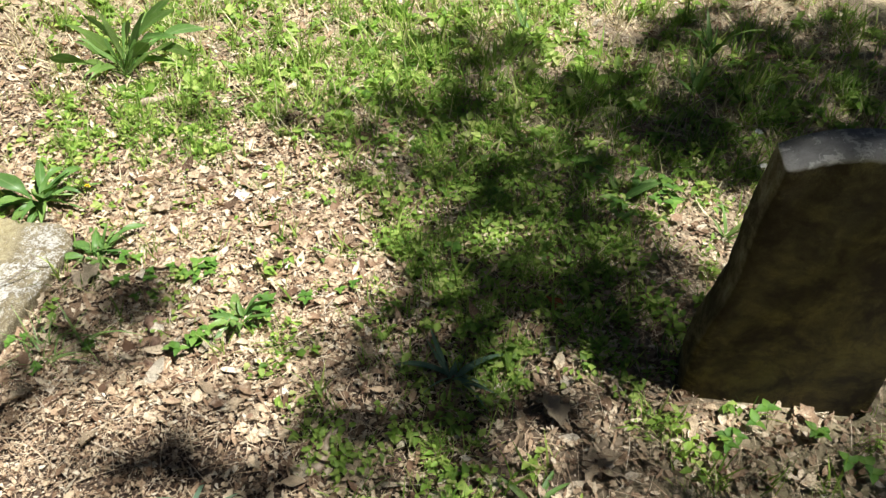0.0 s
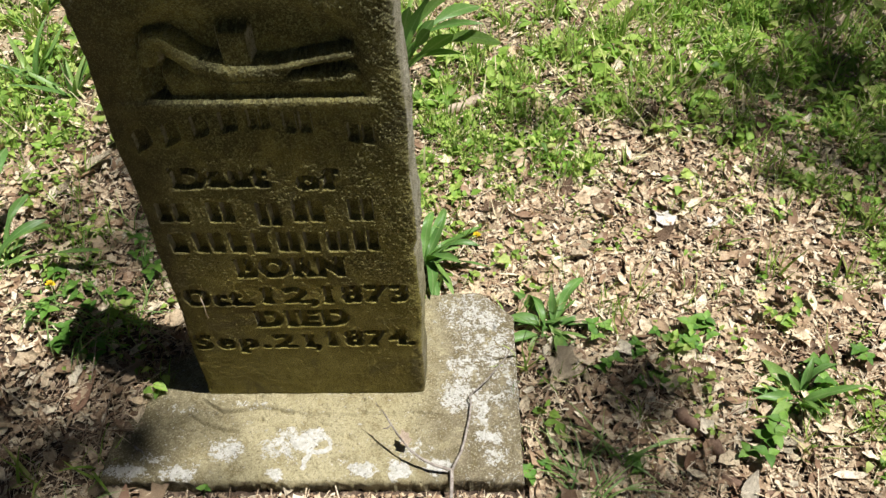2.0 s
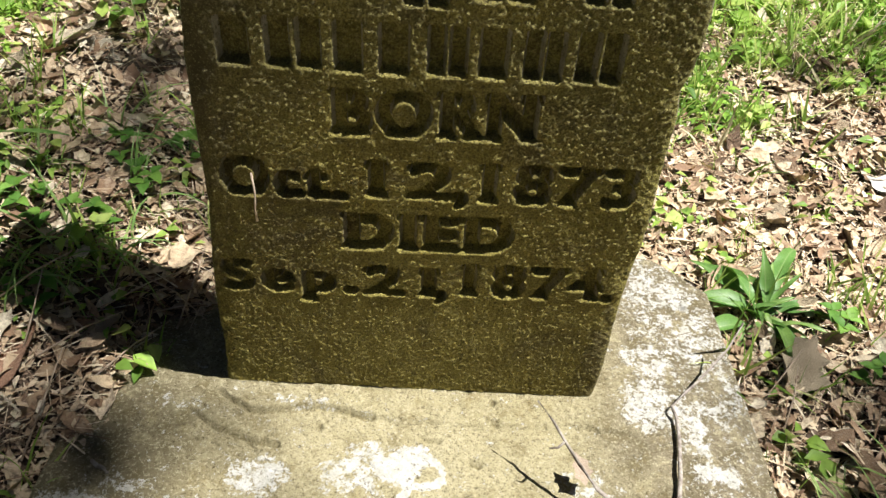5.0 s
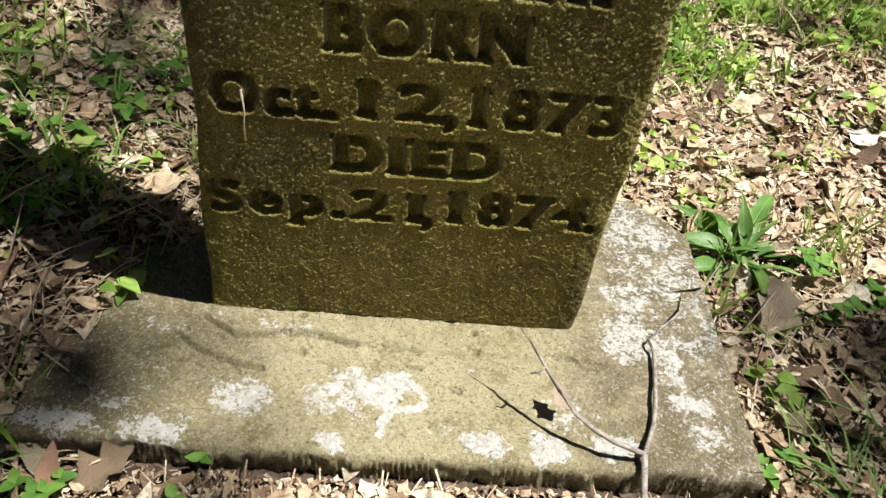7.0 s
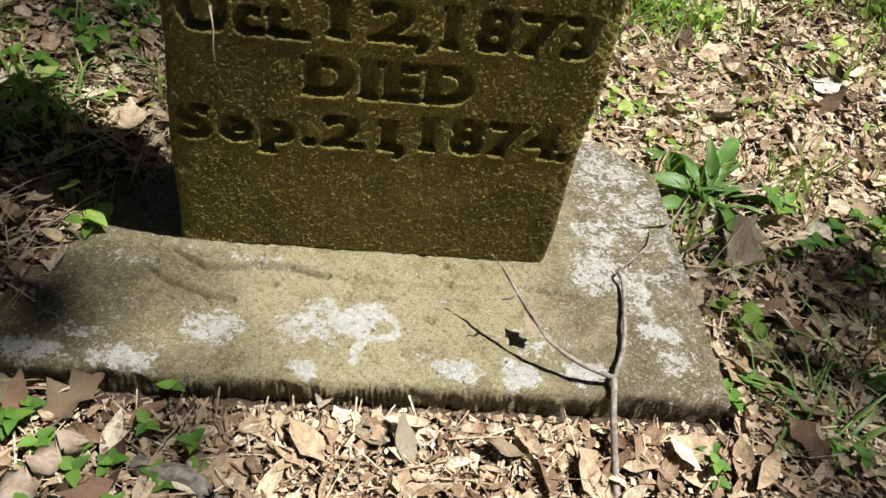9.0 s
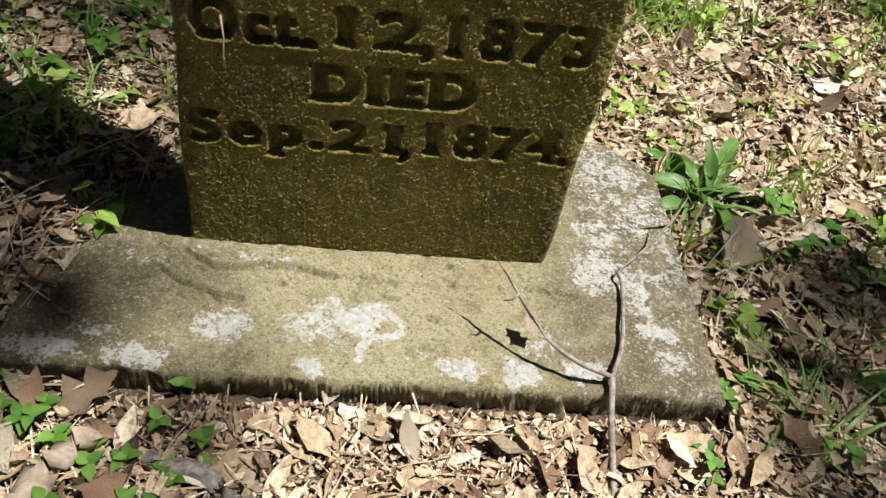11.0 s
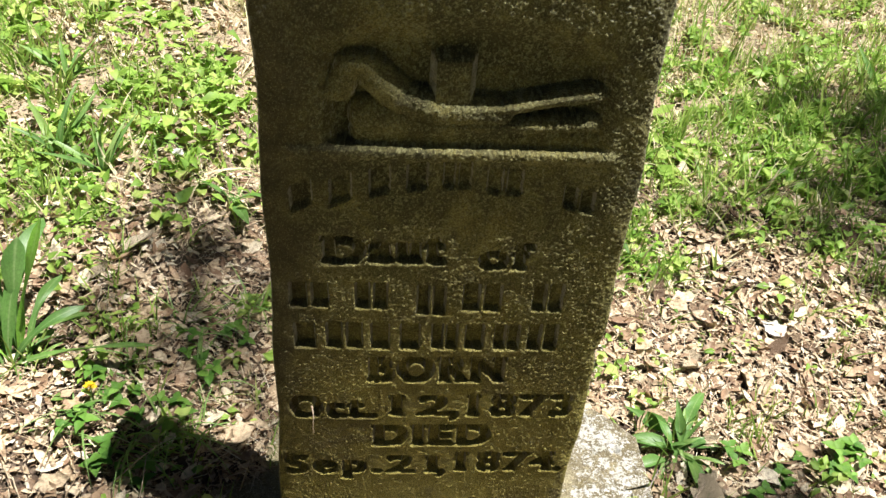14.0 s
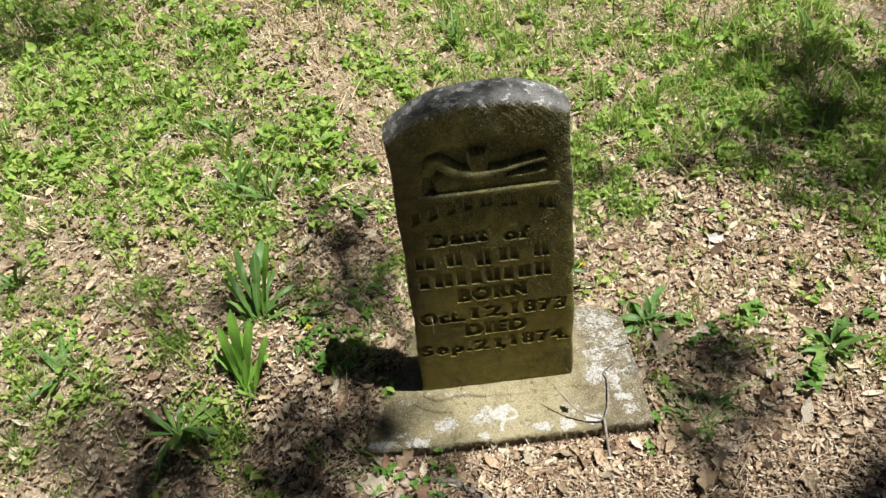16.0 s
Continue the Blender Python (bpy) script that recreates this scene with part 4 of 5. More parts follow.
LL = "green plantain rosette with long ribbed leaves in the litter"
rosette(0.165, 0.305, 26, 0.150, 0.80, 38, RIBWORT, "green plantain rosette with long leaves behind the plinth", 2, up=0.015)
rosette(0.075, 0.985, 30, 0.28, 0.21, 66, DOCK, "large green plantain with upright leaves in the sun", 3)


def clump(x, y, rows, meshes, label, seed, small, size):
    """A weed with some known large leaves (turn, rise, length, width) and a tuft of small ones at its foot."""
    g = random.Random(seed)
    ob = thing("broad_weed", label, "plant", on_ground(x, y, 0.012), "broad-leaved weeds")
    for a, r, s, w in rows:
        part("leaf", g.choice(meshes), ob, pose(0.014 * g.uniform(-1, 1), 0.014 * g.uniform(-1, 1), -0.004, r, g.uniform(-15, 15), a) @ Matrix.Diagonal((s * w, s, s, 1)))
    for k in range(small):
        s = size * g.uniform(0.5, 1.2)
        part("leaf", g.choice(meshes), ob, pose(0.02 * g.uniform(-1, 1), 0.02 * g.uniform(-1, 1), -0.003, g.uniform(12, 70), g.uniform(-25, 25), g.uniform(0, 360)) @ Matrix.Diagonal((s * g.uniform(0.5, 0.8), s, s, 1)))
    return ob


clump(0.405, 0.150, ((-35, 40, 0.130, 0.80), (4, 54, 0.085, 0.76), (22, 46, 0.095, 0.80), (45, 34, 0.110, 0.84), (80, 24, 0.115, 0.80), (108, 22, 0.095, 0.80), (-95, 22, 0.115, 0.88), (-70, 28, 0.085, 0.76), (-158, 20, 0.110, 0.92), (178, 24, 0.085, 0.88), (-128, 22, 0.080, 0.80), (62, 38, 0.065, 0.80), (-20, 62, 0.065, 0.72), (140, 24, 0.07, 0.80), (10, 28, 0.085, 0.72), (-55, 46, 0.07, 0.72), (95, 44, 0.06, 0.72), (-110, 42, 0.06, 0.72)), RIBWORT, "green plantain rosette with folded leaves beside the plinth corner", 1, 7, 0.05)
clump(-0.583, 0.005, ((0, 74, 0.21, 1.0), (-10, 76, 0.20, 0.9), (12, 72, 0.18, 0.95), (-24, 70, 0.16, 0.9), (26, 66, 0.15, 0.85), (40, 54, 0.14, 0.95), (-45, 60, 0.11, 0.8), (6, 66, 0.14, 0.8), (-160, 70, 0.10, 0.7), (58, 42, 0.13, 1.0), (-4, 58, 0.12, 0.9)), LIME, "bright yellowish-green broad-leaved weed with upright ruffled leaves", 4, 14, 0.07)
clump(-0.565, 0.19, ((-4, 80, 0.23, 0.70), (-16, 78, 0.22, 0.65), (10, 79, 0.20, 0.65), (-28, 74, 0.18, 0.6), (26, 73, 0.17, 0.65), (45, 64, 0.14, 0.65), (-48, 66, 0.14, 0.6), (-84, 24, 0.21, 0.60), (-64, 50, 0.12, 0.5), (80, 46, 0.11, 0.6), (-20, 64, 0.13, 0.5), (130, 40, 0.09, 0.5), (4, 70, 0.15, 0.6)), DOCK + LIME[:1], "broad green weed with long arching leaves", 5, 12, 0.08)
rosette(0.795, 0.0, 24, 0.095, 0.95, 42, RIBWORT + LIME[:1], LL, 6, up=0.008)
rosette(-0.755, -0.07, 24, 0.13, 0.8, 48, DOCK, "dark green shaded weed with broad leaves", 7, up=0.015)
rosette(1.275, -0.10, 9, 0.14, 0.85, 30, BLUE, "shaded bluish-green narrow-leaved weed", 8, up=0.02)
rosette(0.86, -0.44, 8, 0.14, 0.85, 34, BLUE, "shaded bluish-green narrow-leaved weed on the litter", 9, up=0.02)
rosette(1.90, 1.15, 6, 0.17, 1.0, 60, STRAP, "tuft of upright green strap leaves in the shade", 10)
rosette(1.98, 1.42, 9, 0.20, 0.8, 66, STRAP, "tall shaded green strap-leaved tuft", 11)
rosette(-1.05, 0.10, 9, 0.14, 1.1, 30, STRAP, "spreading green strap-leaved weed", 12)
rosette(-0.70, 0.73, 12, 0.16, 0.8, 62, STRAP, "upright tuft of green strap leaves", 13)
rosette(-0.60, 0.68, 9, 0.14, 0.8, 62, STRAP, "upright tuft of green strap leaves", 14)
rosette(-0.36, 0.68, 8, 0.10, 1.1, 45, LANCE, LL, 15)
rosette(0.47, 0.85, 7, 0.09, 1.0, 40, STRAP, "small green strap-leaved weed", 16)
rosette(0.02, 1.80, 10, 0.17, 0.8, 60, STRAP, "upright tuft of green strap leaves in the sun", 17)
rosette(-0.77, 1.0, 9, 0.15, 0.9, 55, STRAP, "upright tuft of green strap leaves", 18)
rosette(1.63, 0.53, 7, 0.11, 1.2, 48, LANCE, "broad pale green weed in the grass", 19)
rosette(1.88, 0.40, 8, 0.10, 0.9, 55, STRAP, "bright yellowish-green strap-leaved tuft in the sun", 20)
rosette(1.45, -0.36, 7, 0.08, 1.0, 40, STRAP, "small green strap-leaved weed", 21)
rosette(-1.30, 0.45, 8, 0.12, 1.0, 50, STRAP, "spreading green strap-leaved weed", 22)
rosette(1.35, 1.42, 8, 0.15, 0.9, 60, STRAP, "upright tuft of green strap leaves", 23)


BLADE = [mesh_of("blade", [(s * w * (1 - (i / 6) ** 1.5) + 0.0004 * s, 0.16 * i * math.cos(1.2 - b * i / 6), 0.16 * i * math.sin(1.2 - b * i / 6) + 0.004 * (s < 0)) for i in range(7) for s in (-1, 1)],
                 [(2 * i, 2 * i + 1, 2 * i + 3, 2 * i + 2) for i in range(6)], M_PLANTAIN, True) for b, w in ((0.5, 0.022), (1.0, 0.02), (1.5, 0.024))]


def grass_tuft(x, y, blades, length, seed):
    g = random.Random(seed)
    ob = thing("grass_tuft", "loose tuft of thin arching green grass blades", "grass", on_ground(x, y, -0.003), "grass tufts")
    for k in range(blades):
        s = length * g.uniform(0.5, 1.15)
        part("blade", g.choice(BLADE), ob, pose(g.gauss(0, 0.014), g.gauss(0, 0.014), 0, g.uniform(-35, 18), 0, g.uniform(0, 360)) @ Matrix.Diagonal((s * 0.85, s, s, 1)))


for k, row in enumerate(((0.41, -0.125, 22, 0.11), (0.44, -0.165, 20, 0.11), (0.48, -0.11, 14, 0.13), (0.41, -0.19, 14, 0.08), (-0.335, -0.205, 16, 0.08), (-0.38, -0.17, 14, 0.07), (-0.33, 0.10, 26, 0.10), (-0.40, 0.085, 28, 0.11), (-0.46, 0.11, 22, 0.10), (-0.43, 0.20, 22, 0.10), (-0.36, 0.30, 24, 0.11), (-0.32, 0.20, 18, 0.09), (-0.28, 0.38, 20, 0.10),
                          (-0.52, 0.78, 18, 0.12), (-0.40, 0.72, 16, 0.11), (0.78, 0.42, 22, 0.045), (0.80, 0.46, 18, 0.045), (1.02, 0.72, 20, 0.08), (1.12, 0.62, 18, 0.08), (0.96, 0.80, 20, 0.09), (1.30, -0.36, 22, 0.07), (1.40, -0.10, 20, 0.08),
                          (1.15, -0.38, 18, 0.06), (1.55, 0.10, 22, 0.09), (1.25, 0.75, 20, 0.09), (0.62, -0.13, 10, 0.04), (0.13, -0.205, 8, 0.03), (-0.95, -0.02, 16, 0.09), (-0.80, 0.10, 14, 0.07), (0.62, 1.40, 20, 0.12), (0.45, 0.72, 18, 0.08))):
    grass_tuft(*row, 300 + k)


def trefoil(x, y, stems, size, seed, label="three-leaflet green weed in the dry leaves"):
    """A small weed whose stalks each carry three leaflets."""
    g = random.Random(seed)
    ob = thing("trefoil_weed", label, "plant", on_ground(x, y), "trefoil weeds")
    for k in range(stems):
        a, h, r = g.uniform(0, 6.28), size * g.uniform(0.7, 1.6), size * g.uniform(0.3, 1.3)
        tip = Vector((r * math.cos(a), r * math.sin(a), h))
        v, f = tube([Vector((0, 0, -0.004)), tip * 0.55 + Vector((0, 0, 0.15 * h)), tip], [0.0009, 0.0008, 0.0006], 4)
        stem = part("stem", mesh_of("stem", v, f, M_STEM, True), ob)
        for j in range(3):
            s = size * g.uniform(0.75, 1.0)
            part("leaflet", g.choice(LEAFLET), stem, Matrix.Translation(tip) @ pose(0, 0, 0, g.uniform(5, 28), 0, math.degrees(a) - 90 + 105 * (j - 1) + g.uniform(-12, 12)) @ Matrix.Scale(s, 4))
    return ob


for k, (x, y, n, s) in enumerate(((0.50, 0.06, 3, 0.019), (0.545, 0.10, 3, 0.019), (0.56, 0.04, 3, 0.020), (0.49, 0.13, 3, 0.022), (0.60, 0.14, 3, 0.018), (0.63, 0.10, 3, 0.020), (0.665, 0.13, 3, 0.020),
                                   (-0.265, -0.185, 2, 0.017), (-0.21, -0.205, 2, 0.013), (-0.155, -0.18, 2, 0.016), (-0.18, -0.235, 3, 0.014), (-0.135, -0.235, 2, 0.014), (-0.31, -0.23, 3, 0.018), (-0.25, -0.205, 3, 0.018), (-0.115, -0.21, 2, 0.015), (-0.225, -0.25, 3, 0.018), (-0.16, -0.27, 3, 0.016), (-0.285, -0.21, 2, 0.018),
                                   (0.71, -0.085, 4, 0.027), (0.74, -0.06, 3, 0.024), (0.83, 0.03, 4, 0.026), (0.92, 0.08, 3, 0.022), (0.99, 0.12, 2, 0.022),
                                   (1.88, -0.14, 2, 0.030), (1.96, -0.15, 2, 0.026), (1.80, -0.19, 3, 0.026), (2.0, -0.235, 3, 0.028),
                                   (-0.42, 0.055, 4, 0.022), (-0.37, 0.06, 3, 0.022), (-0.46, 0.09, 4, 0.022), (-0.33, 0.12, 3, 0.020), (-0.36, 0.11, 3, 0.020), (-0.40, 0.13, 4, 0.020), (-0.31, 0.22, 3, 0.022), (-0.45, 0.17, 3, 0.020), (-0.29, 0.30, 3, 0.022), (-0.35, 0.26, 3, 0.020), (0.30, -0.21, 3, 0.016), (0.36, -0.14, 3, 0.018),
                                   (0.15, -0.50, 5, 0.030), (0.06, -0.53, 4, 0.028), (0.02, -0.48, 3, 0.022), (0.665, 0.135, 4, 0.026), (0.50, -0.12, 3, 0.016), (0.44, -0.20, 3, 0.016),
                                   (1.55, 0.62, 5, 0.034), (1.70, 0.60, 6, 0.034), (1.75, 0.52, 5, 0.032), (1.62, 0.44, 4, 0.03), (1.22, 0.30, 4, 0.024), (1.30, 0.50, 4, 0.026))):
    trefoil(x, y, n, s, 50 + k)


def flower(x, y, h, r, mat, label, lean=0.01):
    ob = thing("wildflower", label, "flower", on_ground(x, y), "wildflowers")
    v, f = tube([Vector((0, 0, -0.005)), Vector((lean, 0, h * 0.6)), Vector((lean * 1.5, 0, h))], [0.0012, 0.001, 0.0009], 5)
    part("stem", mesh_of("stem", v, f, M_STEM, True), ob)
    V, F = [], []
    g = random.Random(int(1000 * (x + 5)))
    for k in range(16):
        a, e = 2.4 * k, 0.1 + 1.2 * (k / 16)
        d = Vector((math.cos(a) * math.cos(e), math.sin(a) * math.cos(e), math.sin(e) * 0.8))
        s = d.orthogonal().normalized() * r * 0.28
        b, c = len(V), Vector((lean * 1.5, 0, h - r * 0.2))
        V += [tuple(c), tuple(c + d * r * 0.6 + s), tuple(c + d * r * g.uniform(0.9, 1.1)), tuple(c + d * r * 0.6 - s)]
        F.append((b, b + 1, b + 2, b + 3))
    part("petals", mesh_of("petals", V, F, mat), ob)


flower(1.985, 0.655, 0.09, 0.016, M_WHITE, "white clover flower on a thin stalk")
flower(2.01, 0.86, 0.08, 0.013, M_WHITE, "white clover flower in the shade")
flower(-0.44, 0.125, 0.045, 0.010, M_YELLOW, "small yellow flower beside the headstone's shadow", 0.002)
flower(-0.475, 0.70, 0.05, 0.013, M_WHITE, "small white flower in the grass")
flower(-1.25, 0.86, 0.05, 0.014, M_WHITE, "small white flower in the grass")
flower(-0.97, 0.98, 0.05, 0.013, M_WHITE, "small white flower in the grass")
flower(0.27, 0.36, 0.045, 0.009, M_YELLOW, "small yellow flower beside the plinth", 0.002)
flower(1.25, 1.0, 0.05, 0.009, M_WHITE, "small white flower in the shaded grass")


def lone_leaf(x, y, size, rz, kind, mat, label, lean=8):
    ob = new("dry_leaf", thick_leaf("dry_leaf", kind, 10, 0.5, 0.5, mat, 0.8, 0.5, 0.3))
    ob.matrix_basis = pose(x, y, float(ground_z(x, y)) + 0.012, lean, 0.5 * lean, rz) @ Matrix.Scale(size, 4)
    tagged(ob, label, "leaf", "big fallen leaves")


caught = tagged(new("dry_leaf", thick_leaf("dry_leaf", "oak", 10, 0.3, 0.3, M_PALEWOOD, 0.3, 0.2, 0.2)), "small pale dry leaf caught under the twig on the plinth", "leaf", "big fallen leaves")
caught.matrix_basis = pose(0.158, -0.107, 0.012, 38, 8, 28) @ Matrix.Scale(0.030, 4)
lone_leaf(0.675, 0.395, 0.060, 40, "oak", M_BLEACHED, "bleached almost white crumpled leaf in the sun")
lone_leaf(0.735, 0.40, 0.045, -60, "oak", M_BLEACHED, "small bleached almost white leaf in the sun")
lone_leaf(-0.272, -0.195, 0.045, 8, "beech", M_BROWNLEAF, "brown leaf leaning on the plinth's front corner", 24)
lone_leaf(-0.375, -0.055, 0.085, -8, "beech", M_BROWNLEAF, "broad brown dead leaf on the bank beside the plinth", 14)
lone_leaf(-0.20, -0.235, 0.060, 200, "oak", M_BROWNLEAF, "brown oak leaf before the plinth", 10)
lone_leaf(1.50, 0.10, 0.060, 75, "beech", M_RUSSET, "curled russet leaf in the shaded grass", 25)


def seed_ball(x, y, r):
    g, V, F = random.Random(5), [], []
    for k in range(70):
        zz = 1 - 2 * (k + 0.5) / 70
        a = 2.4 * k
        d = Vector((math.sqrt(1 - zz * zz) * math.cos(a), math.sqrt(1 - zz * zz) * math.sin(a), zz))
        s = d.orthogonal().normalized()
        q = d.cross(s)
        b0 = len(V)
        V += [tuple(d * r * 0.72 + s * r * 0.2), tuple(d * r * 0.72 - 0.1 * s * r + q * r * 0.18), tuple(d * r * 0.72 - 0.1 * s * r - q * r * 0.18), tuple(d * r * g.uniform(0.95, 1.15)), (0, 0, 0)]
        F += [(b0, b0 + 1, b0 + 3), (b0 + 1, b0 + 2, b0 + 3), (b0 + 2, b0, b0 + 3), (b0, b0 + 4, b0 + 1), (b0 + 1, b0 + 4, b0 + 2), (b0 + 2, b0 + 4, b0)]
    ob = tagged(new("seed_ball", mesh_of("seed_ball", V, F, M_BARK)), "small brown spiky seed ball on the litter", "seed ball")
    ob.matrix_basis = pose(*on_ground(x, y, 0.7 * r))


seed_ball(0.385, 0.55, 0.018)


# ---------------------------------------------------------------- grass, weeds and litter
def greenness(x, y):
    """Where the ground is overgrown (1) or bare (0)."""
    s = 0.10 + 0.20 * rough_noise(2.1 * x, 2.3 * y, 3.0) + 0.34 * rough_noise(5.3 * x, 5.9 * y, 6.0) + 0.42 * rough_noise(9 * x, 10 * y, 2.0) + 0.12 * ease((y - 0.8) / 1.0)
    for cx, cy, r, a in ((-0.85, 0.95, 0.45, 0.75), (-1.35, 1.15, 0.5, 0.9), (-0.6, 0.70, 0.25, 0.5), (1.6, 0.75, 0.5, 0.6), (1.45, 0.25, 0.3, 0.5), (0.95, 1.05, 0.35, 0.55),
                         (0.42, 0.85, 0.3, 0.6), (0.3, 0.6, 0.2, 0.35), (1.25, -0.38, 0.18, 0.7), (1.25, 1.3, 0.5, 0.6), (-1.15, 0.1, 0.3, 0.5), (-0.72, -0.08, 0.16, 0.45), (0.3, 2.1, 0.7, 0.1), (-0.45, 1.65, 0.3, -0.15), (1.42, -0.18, 0.22, 0.35), (-1.5, 0.6, 0.3, 0.3), (-0.40, 0.16, 0.17, -0.35), (0.0, 1.7, 0.6, 0.5),
                         (1.2, 0.3, 0.2, 0.4), (0.60, 0.05, 0.18, 0.05), (0.40, -0.14, 0.07, 0.1), (2.2, 1.0, 0.6, 0.6), (0.78, 0.40, 0.07, 0.4), (-1.6, 1.8, 0.6, 0.6),
                         (0.52, 0.30, 0.26, -0.45), (0.40, 0.0, 0.12, -0.4), (0.62, 0.60, 0.2, -0.25), (0.35, 0.35, 0.12, -0.2), (0.7, -0.35, 0.3, -0.5), (0.0, -0.35, 0.4, -0.5), (0.8, 0.3, 0.22, -0.45), (-0.42, 0.52, 0.13, -0.8), (-0.45, -0.02, 0.25, 0.1), (-0.34, 0.30, 0.12, 0.2), (-0.9, -0.05, 0.2, -0.2), (0.55, 0.42, 0.14, -0.35),
                         (-0.65, 1.2, 0.13, -0.6), (1.5, -0.22, 0.14, -0.6), (1.84, 0.4, 0.12, -0.4), (1.66, 1.42, 0.16, -0.5), (0.45, 0.02, 0.12, 0.05)):
        s = s + a * np.exp(-((x - cx) ** 2 + (y - cy) ** 2) / (r * r))
    s = s - 0.22 * ease((-0.1 - x) / 0.4) * ease((y - 0.3) / 0.4)
    return np.clip(1.15 * s - 0.24, 0.04 * ease((y + 0.16) / 0.2), 0.72)


def trodden(x, y):
    """Where the litter before the plinth is crumbled fine."""
    return ease((-0.20 - y) / 0.10) * ease((x + 0.15) / 0.2) * ease((1.1 - x) / 0.3)


def thinned(x, y):
    """Where rain off the plinth has washed the litter thin."""
    return 0.6 * np.exp(-((x - 0.43) / 0.10) ** 2 - ((y - 0.04) / 0.16) ** 2)


def spots(n, grow=None, near=0.5):
    """Random ground places, thicker round the headstone; grow: chance by place."""
    k = int(n * 6)
    m = int(k * near)
    x = np.concatenate([rng.normal(0.42, 0.78, m), rng.uniform(-2.3, 3.0, k - m)])
    y = np.concatenate([rng.normal(0.15, 0.45, m), rng.uniform(-0.8, 3.6, k - m)])
    keep = ~((x > -0.262) & (x < 0.345) & (y > -0.172) & (y < 0.214) & ((x > -0.18) | (y < 0.065)))
    keep &= ~((x > 1.75) & (x < 2.1) & (y > -0.09) & (y < 0.0)) & (x + y < 4.4) & (y > -0.85)
    rim = np.minimum(np.minimum(x + 2.3, 3.0 - x), np.minimum(y + 0.85, 3.6 - y)) + 0.15 * rough_noise(3 * x, 3 * y, 4.0)
    keep &= rng.random(k) < np.maximum(ease(rim / 0.5), 0.0)
    keep &= rng.random(k) < 1 - thinned(x, y)
    if grow is not None:
        keep &= rng.random(k) < grow(x, y)
    x, y = x[keep], y[keep]
    o = rng.permutation(len(x))[:n]
    return x[o], y[o]


def lay(x, y, size, lean, up, wide=None):
    n = len(x)
    sc = np.stack([size * (wide if wide is not None else 1), size, size], -1)
    rot = turns(rng.uniform(0, 6.283, n), rng.normal(0, lean, n), rng.normal(0, lean, n), sc)
    org = np.stack([x, y, ground_z(x, y) + up], -1)
    return rot, org


def flat_shapes():
    out = []
    for kind, n, bend, fold, curl, tw in (("oak", 8, 0.4, 0.5, 0.6, 0.4), ("beech", 6, 0.7, 0.5, 0.4, 0.6), ("beech", 6, -0.6, 0.6, 0.3, -0.5), ("lance", 6, 0.5, 0.7, 0.5, 0.5), ("oak", 8, -0.5, 0.4, 0.2, -0.6)):
        v, f = leaf_shape(kind, n, bend, fold, curl, tw, 0.25)
        out.append(([(a, b - 0.5, c) for a, b, c in v], f))
    return out


def chip_shapes():
    out, g = [], random.Random(4)
    for k in range(7):
        n = g.choice((4, 5, 5, 6))
        v = [(0.0, 0.0, 0.06)]
        for i in range(n):
            a = 6.283 * i / n + g.uniform(-0.35, 0.35)
            r = g.uniform(0.3, 0.55)
            v.append((0.62 * r * math.cos(a), r * math.sin(a), g.uniform(-0.08, 0.12)))
        out.append((v, [(0, 1 + i, 1 + (i + 1) % n) for i in range(n)]))
    return out


leaves, chips = flat_shapes(), chip_shapes()
x, y = spots(17000, lambda x, y: 1 - 0.5 * greenness(x, y), 0.34)
scatter("leaf_litter", leaves, rng.integers(0, len(leaves), len(x)), lay(x, y, rng.uniform(0.4, 1.0, len(x)) ** 1.7 * 0.054 * (1 - 0.45 * trodden(x, y)), 0.27, rng.uniform(0.003, 0.016, len(x)), rng.uniform(0.55, 1.15, len(x))), M_LITTER, "loose tan and pinkish dry leaves covering the soil", "leaf litter")
x, y = spots(86000, lambda x, y: 1 - 0.35 * greenness(x, y), 0.32)
scatter("leaf_fragments", chips, rng.integers(0, len(chips), len(x)), lay(x, y, rng.uniform(0.3, 1.0, len(x)) ** 2 * 0.024 * (1 - 0.4 * trodden(x, y)) + 0.004, 0.32, rng.uniform(0.0, 0.017, len(x)), rng.uniform(0.35, 1.1, len(x))), M_LITTER, "crumbled pale brown leaf fragments on the soil", "leaf litter")
x, y = rng.normal(0.15, 0.42, 90000), rng.normal(0.0, 0.30, 90000)
keep = (rng.random(90000) < 0.8 - thinned(x, y)) & ~((x > -0.262) & (x < 0.340) & (y > -0.162) & (y < 0.214) & ((x > -0.18) | (y < 0.065))) & (y > -0.6)
x, y = x[keep], y[keep]
crumb = [(v[:5], [(0, 1, 2), (0, 2, 3), (0, 3, 4), (0, 4, 1)]) for v, f in chips]
scatter("litter_crumbs", crumb, rng.integers(0, len(crumb), len(x)), lay(x, y, rng.uniform(0.004, 0.014, len(x)), 0.35, rng.uniform(0.002, 0.011, len(x)), rng.uniform(0.25, 1.0, len(x))), M_LITTER, "fine crumbled leaf and bark litter round the plinth", "leaf litter")
straw = [([(-0.012, -0.5, 0), (0.012, -0.5, 0), (0.010, 0.0, 0.05), (-0.010, 0.0, 0.05), (0.004, 0.5, 0.0), (-0.004, 0.5, 0.0)], [(0, 1, 2), (0, 2, 3), (3, 2, 4), (3, 4, 5)])]
x, y = spots(24000, None, 0.55)
